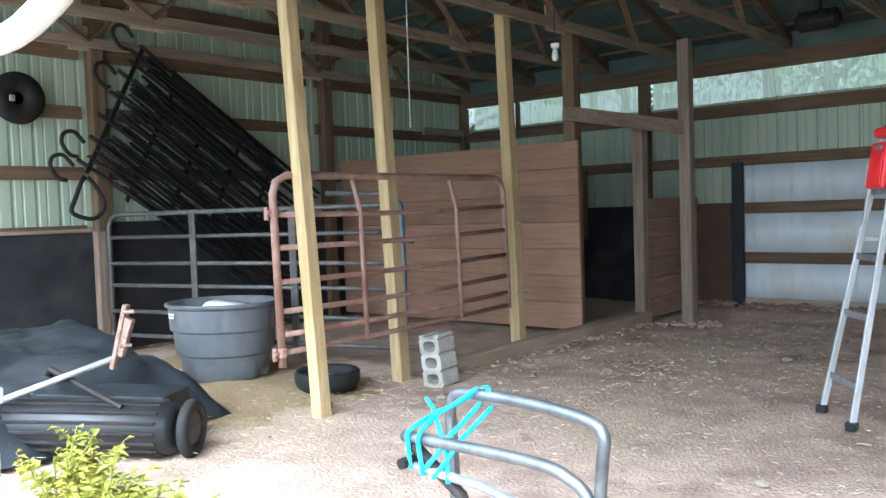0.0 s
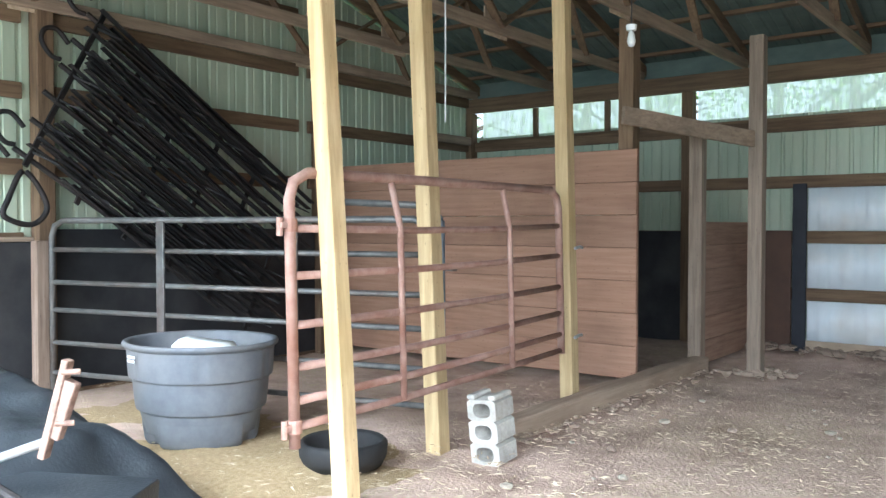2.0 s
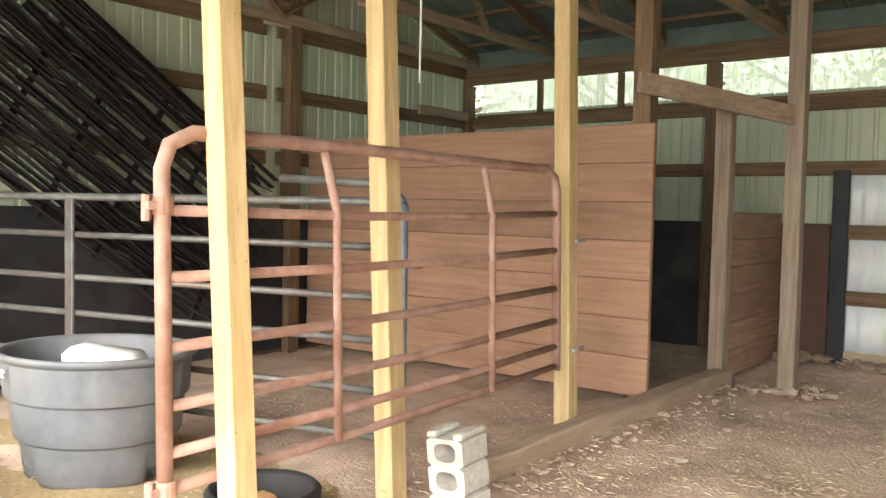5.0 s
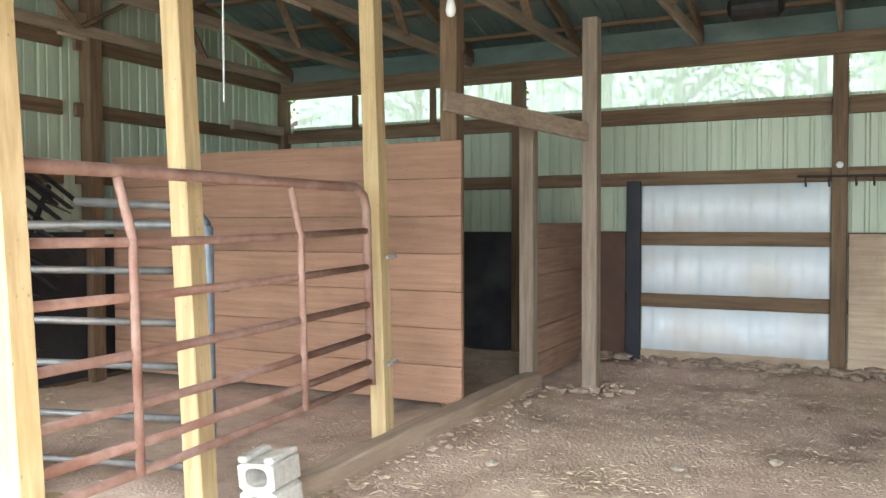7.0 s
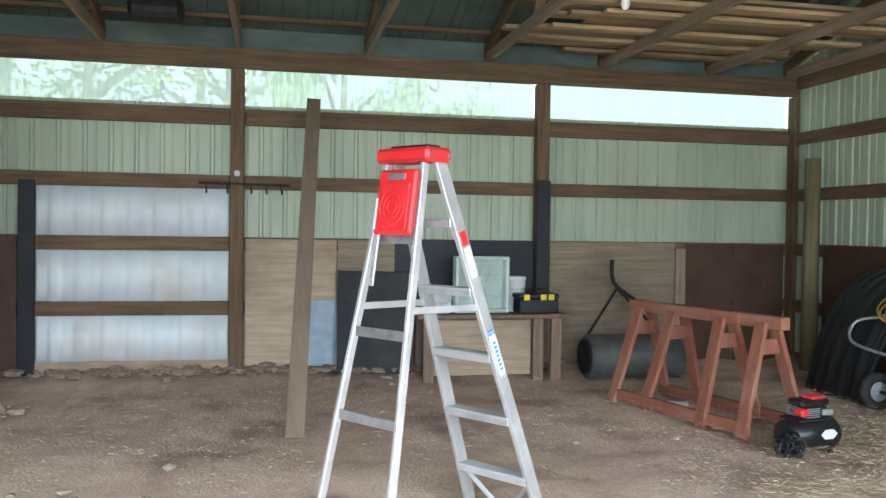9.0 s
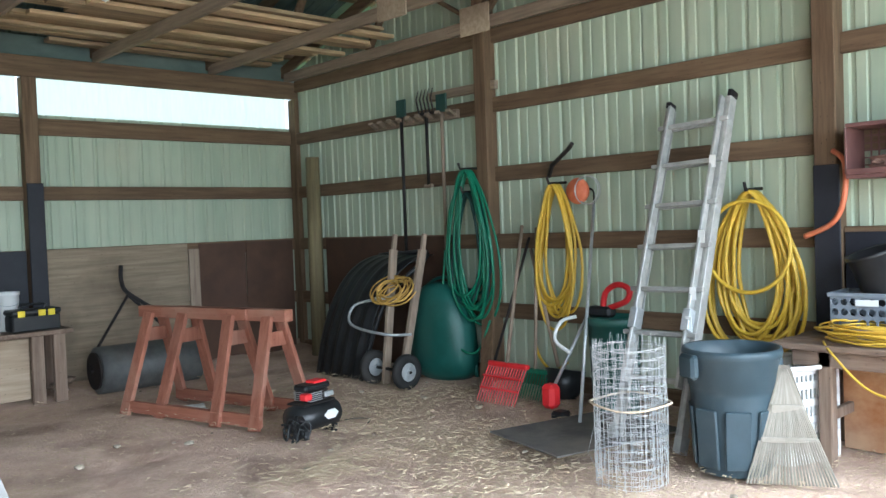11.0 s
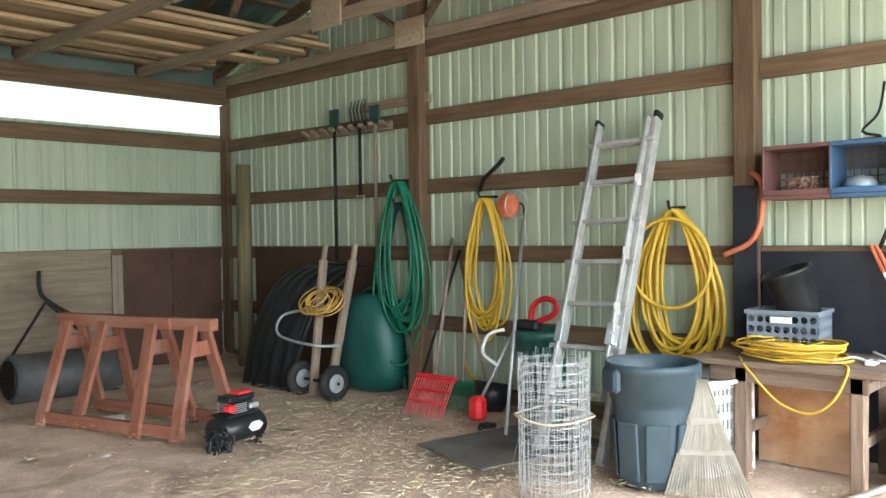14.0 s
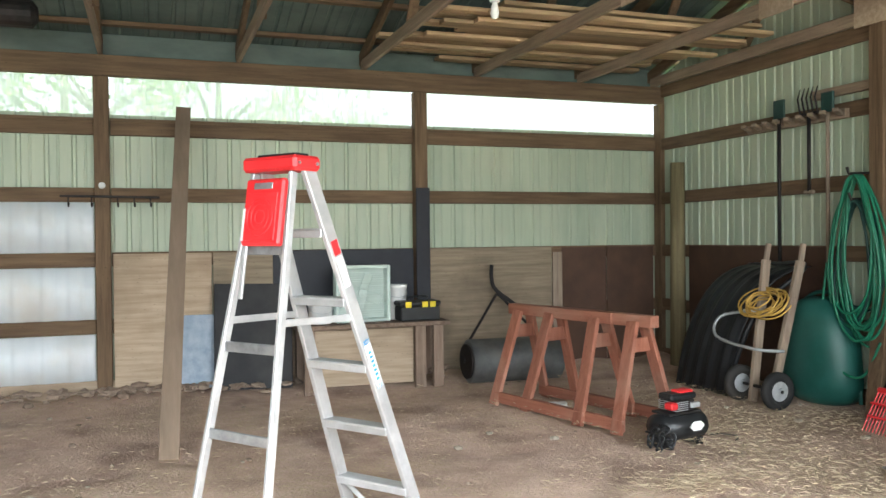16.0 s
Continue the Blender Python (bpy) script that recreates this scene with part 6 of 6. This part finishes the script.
milk_crate(pose(3.83, 3.045, 1.63), blue_plastic, "blue plastic crate fixed sideways to the wall", "crates on the wall")
milk_crate(pose(3.83, 3.435, 1.63), dark_red_plastic, "faded red wire-like crate fixed to the wall", "crates on the wall")
cn = thing("paint_can", "silver lidded can with a blue band", "can", m=pose(3.95, 3.30, 1.645))
part("body", new_lathe([(0.085, 0), (0.09, 0.02), (0.085, 0.06), (0.06, 0.09), (0, 0.10)], 24), wire_mat, cn, smooth=True)
part("band", new_lathe([(0.092, 0.008), (0.093, 0.04), (0.0, 0.04)], 24), blue_label, cn)
bt = thing("spray_bottle", "dark bottle standing in the crate", "bottle", m=pose(3.94, 3.13, 1.645))
part("body", new_lathe([(0.035, 0), (0.035, 0.12), (0.015, 0.15), (0.015, 0.19), (0, 0.19)], 16), black_plastic, bt, smooth=True)
part("label", new_lathe([(0.0357, 0.03), (0.0357, 0.10), (0, 0.10)], 16), white_plastic, bt)
t = thing("cord_heap", "dull brown cord stuffed in the red crate", "cord", base=(3.95, 3.7, 1.65))
for k in range(6):
    part("cord_loop", new_tube(smooth_path([(3.92 + 0.08 * rng.random(), 3.52 + 0.25 * rng.random(), 1.66 + 0.1 * rng.random()) for _ in range(6)], 4, True), 0.008, 5, True), rust_pipe, t)
t = thing("bent_bar", "orange painted bent bar hung from a post", "bar", base=(3.95, 4.0, 1.3))
part("bar", new_tube(smooth_path([(3.98, 3.95, 1.80), (3.92, 3.86, 1.72), (3.90, 3.86, 1.50), (3.92, 3.94, 1.36), (3.95, 4.12, 1.28)], 5), 0.017, 8), orange_paint, t, smooth=True)
t = thing("hook_wire", "dark wire hooks hanging above the crate", "hook", base=(4.05, 3.2, 2.1))
part("wire", new_tube(smooth_path([(4.05, 3.20, 2.28), (4.0, 3.22, 2.1), (3.98, 3.30, 2.0), (3.98, 3.2, 1.96), (3.98, 3.38, 1.95)], 5), 0.008, 6), dark_iron, t)
for k, (y, z0, z1) in enumerate(((2.98, 1.84, 1.36), (2.88, 1.78, 1.42))):
    t = thing("hanging_strap", "black cord hanging from a wall nail", "cord", base=(4.08, y, z1))
    part("strap", new_tube(smooth_path([(4.09, y + 0.08, z0 - 0.2), (4.08, y, z0), (4.06, y - 0.04, z0 - 0.12), (4.05, y - 0.03, z1)], 5), 0.01, 6), black_plastic, t, smooth=True)
    part("plug", new_box((4.035, y - 0.05, z1 - 0.05), (4.065, y - 0.01, z1 + 0.01), 0.005), black_plastic, t)
t = thing("cardboard_tube", "tan cardboard tube leaning on the black sheet", "tube", base=(3.9, 2.6, 0))
part("tube", new_tube([(3.80, 2.58, 0.02), (3.98, 3.06, 0.98)], 0.045, 18), card_mat, t, smooth=True)
for k, y in enumerate((0.0, 0.03)):
    t = thing("marker_rod", "orange and white marker rod leaning in a tube", "rod", base=(3.97, 3.0 + y, 0.9), group="marker rods")
    part("rod", new_tube([(3.965, 3.02 + y, 0.90), (4.02, 3.17 + y, 1.18)], 0.009, 6), white_plastic, t)
    part("tip", new_tube([(4.02, 3.17 + y, 1.18), (4.06, 3.25 + y, 1.34)], 0.011, 6), orange_paint, t)
t = leaner("hand_sickle", "thin dark tool leaning above the black sheet", (4.06, 3.24, 1.30), (4.07, 3.12, 1.62), 0.012, dark_iron)

# hook rail nailed across a post of the back wall
hr = thing("hook_rail", "thin dark iron rail with hooks nailed up", "rail", base=(-1.77, 10.0, 1.85))
part("bar", new_beam((-2.12, YB - 0.085, 1.845), (-1.28, YB - 0.085, 1.835), 0.012, 0.022), dark_iron, hr)
for x in (-2.05, -1.86, -1.64, -1.50, -1.36):
    part("hook", new_tube(smooth_path([(x, YB - 0.085, 1.84), (x, YB - 0.10, 1.78), (x + 0.005, YB - 0.13, 1.75), (x + 0.01, YB - 0.15, 1.78)], 4), 0.007, 6), dark_iron, hr)
part("insulator", new_lathe([(0.022, 0), (0.03, 0.015), (0.02, 0.03), (0.028, 0.05), (0.0, 0.06)], 12, pose(-1.77, YB - 0.075, 1.94, 90, 0, 0)), white_plastic, hr, "small white china knob")

# ---- overhead ----
for k in range(17):
    y = 8.0 + 1.9 * ((k * 7) % 17) / 17
    z = 3.25 + 0.045 * (k % 3)
    x0, x1 = 0.55 + 0.9 * rng.random(), 3.5 + 0.55 * rng.random()
    t = thing("stored_board", "pale rough board stored across the trusses", "board", base=(x0, y, z), group="boards stored overhead")
    part("board", new_box((x0, y, z - 0.02), (x1, y + 0.09 + 0.06 * rng.random(), z + 0.015)), lumber_x, t)


def bulb(x, y, z):
    t = thing("light_bulb", "white light bulb in a ceramic holder", "bulb", m=pose(x, y, z), group="bare bulbs")
    part("cable", new_tube([(0, 0, 0.09), (0, 0, roof_z(y) + 0.115 - z)], 0.005, 5), black_plastic, t)
    part("holder", new_lathe([(0.035, 0.06), (0.04, 0.10), (0.0, 0.10)], 14), white_plastic, t)
    part("glass", new_lathe([(0.0, -0.06), (0.022, -0.05), (0.032, -0.02), (0.026, 0.02), (0.015, 0.06), (0, 0.06)], 16), white_plastic, t, smooth=True)


bulb(0.92, 7.3, 3.02)
bulb(-3.83, 6.35, 2.74)
t = thing("old_motor", "dark grimy fan motor hung under the roof", "motor", base=(-2.4, 9.2, 3.2))
part("body", new_tube([(-2.62, 9.2, 3.23), (-2.58, 9.2, 3.23), (-2.22, 9.2, 3.23), (-2.18, 9.2, 3.23)], [0.06, 0.11, 0.11, 0.06], 16), dark_iron, t)
part("bracket", new_box((-2.43, 9.17, 3.3), (-2.37, 9.23, 3.80)), dark_iron, t)
t = thing("pull_cord", "thin white pull cord hanging from the roof", "cord", base=(-4.9, 5.6, 2.2))
part("cord", new_tube([(-4.95, 5.6, 4.74), (-4.95, 5.6, 2.15)], 0.006, 5), white_plastic, t)
t = thing("pull_cord", "frayed white rope end hanging at the opening", "cord", base=(-1.0, 1.55, 1.9))
part("rope", new_tube(smooth_path([(-0.93, 1.6, 3.57), (-0.94, 1.58, 2.4), (-0.93, 1.56, 2.0), (-0.955, 1.56, 1.93)], 5), [0.010] * 15 + [0.020], 7), white_plastic, t, smooth=True)

# ---- at the open front ----
ct = thing("folding_cart", "folded aluminium cart tied with cyan straps", "cart", base=(-0.6, 1.3, 0))
part("upper_tube", new_tube(smooth_path([(-0.86, 1.27, 0.90), (-0.855, 1.27, 0.945), (-0.82, 1.27, 0.967), (-0.656, 1.27, 0.966), (-0.515, 1.27, 0.95), (-0.472, 1.265, 0.925), (-0.474, 1.26, 0.86), (-0.49, 1.25, 0.60), (-0.50, 1.24, 0.03)], 5), 0.013, 10), cart_steel, ct, smooth=True)
part("lower_tube", new_tube(smooth_path([(-0.862, 1.12, 0.900), (-0.645, 1.12, 0.902), (-0.515, 1.12, 0.898), (-0.456, 1.12, 0.882), (-0.42, 1.12, 0.85), (-0.405, 1.12, 0.75), (-0.42, 1.13, 0.03)], 5), 0.012, 10), cart_steel, ct, smooth=True)
part("rod", new_tube([(-0.862, 1.12, 0.842), (-0.66, 1.12, 0.832), (-0.50, 1.12, 0.80)], 0.010, 8), worn_alu, ct, "bright flat rod")
part("pivot", new_tube([(-0.845, 1.09, 0.85), (-0.845, 1.15, 0.85)], 0.012, 8), dark_iron, ct)
part("leg", new_tube([(-0.86, 1.27, 0.91), (-0.80, 1.22, 0.5), (-0.76, 1.22, 0.02)], 0.013, 8), cart_steel, ct)
part("leg", new_tube([(-0.85, 1.125, 0.89), (-0.72, 1.13, 0.80), (-0.58, 1.13, 0.5), (-0.56, 1.13, 0.02)], 0.013, 8), dark_iron, ct)
part("base_plate", new_box((-0.8, 1.08, 0.02), (-0.42, 1.28, 0.035)), dark_iron, ct)
for pts in (((-0.745, 1.262, 0.982), (-0.775, 1.285, 0.980), (-0.80, 1.22, 0.955), (-0.822, 1.175, 0.940), (-0.835, 1.11, 0.918), (-0.838, 1.107, 0.89), (-0.835, 1.108, 0.838)),
            ((-0.775, 1.262, 0.984), (-0.80, 1.21, 0.955), (-0.812, 1.17, 0.940), (-0.805, 1.11, 0.918), (-0.808, 1.106, 0.89), (-0.800, 1.108, 0.83)),
            ((-0.775, 1.27, 0.950), (-0.765, 1.20, 0.925), (-0.757, 1.135, 0.905), (-0.775, 1.12, 0.872), (-0.805, 1.11, 0.835)),
            ((-0.742, 1.27, 0.946), (-0.735, 1.20, 0.922), (-0.728, 1.135, 0.900), (-0.745, 1.12, 0.868), (-0.775, 1.11, 0.828)),
            ((-0.822, 1.175, 0.940), (-0.79, 1.15, 0.92), (-0.760, 1.135, 0.885), (-0.735, 1.11, 0.825)),
            ((-0.822, 1.175, 0.940), (-0.85, 1.20, 0.945), (-0.885, 1.22, 0.955))):
    part("cord", new_tube(smooth_path(pts, 4), 0.0052, 8), cyan_strap, ct, "bright cyan cord tied round the tubes", smooth=True)

t = thing("white_pole", "white painted steel pole at the opening", "pole", base=(-2.47, 0.92, 0))
part("pole", new_tube([(-2.47, 0.92, -0.02), (-2.49, 0.92, 0.7), (-2.54, 0.92, 1.95)], 0.016, 10), white_plastic, t, smooth=True)
part("clamp", new_box((-2.52, 0.89, 0.80), (-2.46, 0.95, 0.85)), wire_mat, t)


t = thing("rolled_tarp", "white rolled tarp tied up at the opening", "tarp", base=(-2.5, 0.92, 1.9))
part("roll", new_tube(smooth_path([(-2.56, 0.92, 1.93), (-2.1, 0.93, 1.93), (-1.6, 0.95, 2.15), (-1.0, 0.95, 2.6), (-0.6, 0.95, 2.97)], 6), 0.042, 10), white_plastic, t, smooth=True)


def weed(name, x, y, h, n, seed):
    q = random.Random(seed)
    t = thing(name, "yellow-green weed growing by the opening", "weed", m=pose(x, y, -0.02), group="weeds at the opening")
    for k in range(n):
        a, l = q.random() * 6.28, h * q.uniform(0.6, 1.1)
        tip = Vector((math.cos(a) * l * 0.45, math.sin(a) * l * 0.45, l))
        part("stem", new_tube([(0, 0, 0), tip * 0.5 + Vector((0, 0, 0.06)), tip], [0.004, 0.003, 0.002], 5), weed_mat, t)
        bm = bmesh.new()
        for i in range(20):
            f = 0.15 + 0.85 * i / 19
            p = tip * f + Vector((0, 0, 0.06 * (1 - f)))
            b = q.random() * 6.28
            d = Vector((math.cos(b), math.sin(b), q.uniform(-0.5, 0.3))) * q.uniform(0.03, 0.075)
            s = Vector((-d.y, d.x, 0)) * 0.32
            up = Vector((0, 0, 0.012))
            vs = [bm.verts.new(c) for c in (p, p + d * 0.5 + s + up, p + d, p + d * 0.5 - s + up)]
            bm.faces.new((vs[0], vs[1], vs[2]))
            bm.faces.new((vs[0], vs[2], vs[3]))
        part("leaves", bm, weed_mat, t)


for k in range(12):
    weed("weed", -2.42 - 0.12 * k + 0.1 * rng.random(), 1.52 + 0.03 * k - 0.3 * rng.random(), 0.30 + 0.12 * rng.random(), 6, 20 + k)

# ---- trees behind the barn ----
def tree(x, y, h, seed):
    q = random.Random(seed)
    t = thing("tree", "leafy green tree standing behind the barn", "tree", m=pose(x, y, -0.1), group="trees behind the barn")
    part("trunk", new_tube([(0, 0, 0), (0.05, 0.02, h * 0.4), (0.1, 0.0, h * 0.85)], [0.2, 0.13, 0.04], 8), bark, t)
    for k in range(6):
        a = q.random() * 6.28
        z = h * q.uniform(0.25, 0.65)
        part("limb", new_tube([(0.04, 0, z), (math.cos(a) * h * 0.18, math.sin(a) * h * 0.18, z + h * 0.12), (math.cos(a) * h * 0.3, math.sin(a) * h * 0.3, z + h * 0.16)], [0.06, 0.04, 0.015], 6), bark, t)
    bm = bmesh.new()
    for c in range(46):
        a, z = q.random() * 6.28, q.uniform(0.12, 1.0)
        r = h * 0.36 * math.sqrt(max(0.05, 1 - ((z - 0.5) / 0.56) ** 2)) * q.uniform(0.5, 1.05)
        o = Vector((math.cos(a) * r, math.sin(a) * r, z * h))
        for i in range(42):
            p = o + Vector((q.gauss(0, 1), q.gauss(0, 1), q.gauss(0, 0.7))) * h * 0.055
            d = Vector((q.uniform(-1, 1), q.uniform(-1, 1), q.uniform(-1, 0.4))).normalized() * 0.13
            s = d.cross(Vector((q.uniform(-1, 1), q.uniform(-1, 1), 1))).normalized() * 0.06
            vs = [bm.verts.new(w) for w in (p, p + d * 0.5 + s, p + d, p + d * 0.5 - s)]
            bm.faces.new(vs)
    part("crown", bm, leaf_mat, t)


for k, (x, y, h) in enumerate(((-14.5, 17, 7), (-11.5, 20, 8.5), (-9.2, 17.5, 6.5), (-6.6, 19.5, 8), (-4.6, 17, 6), (-2.4, 20, 7.5), (-0.2, 18, 5.4), (2.6, 23, 5.6), (-17.5, 20, 8.5), (-7.9, 24, 10), (-12.5, 26, 11), (-3.4, 25, 9))):
    tree(x, y, h, 100 + k)
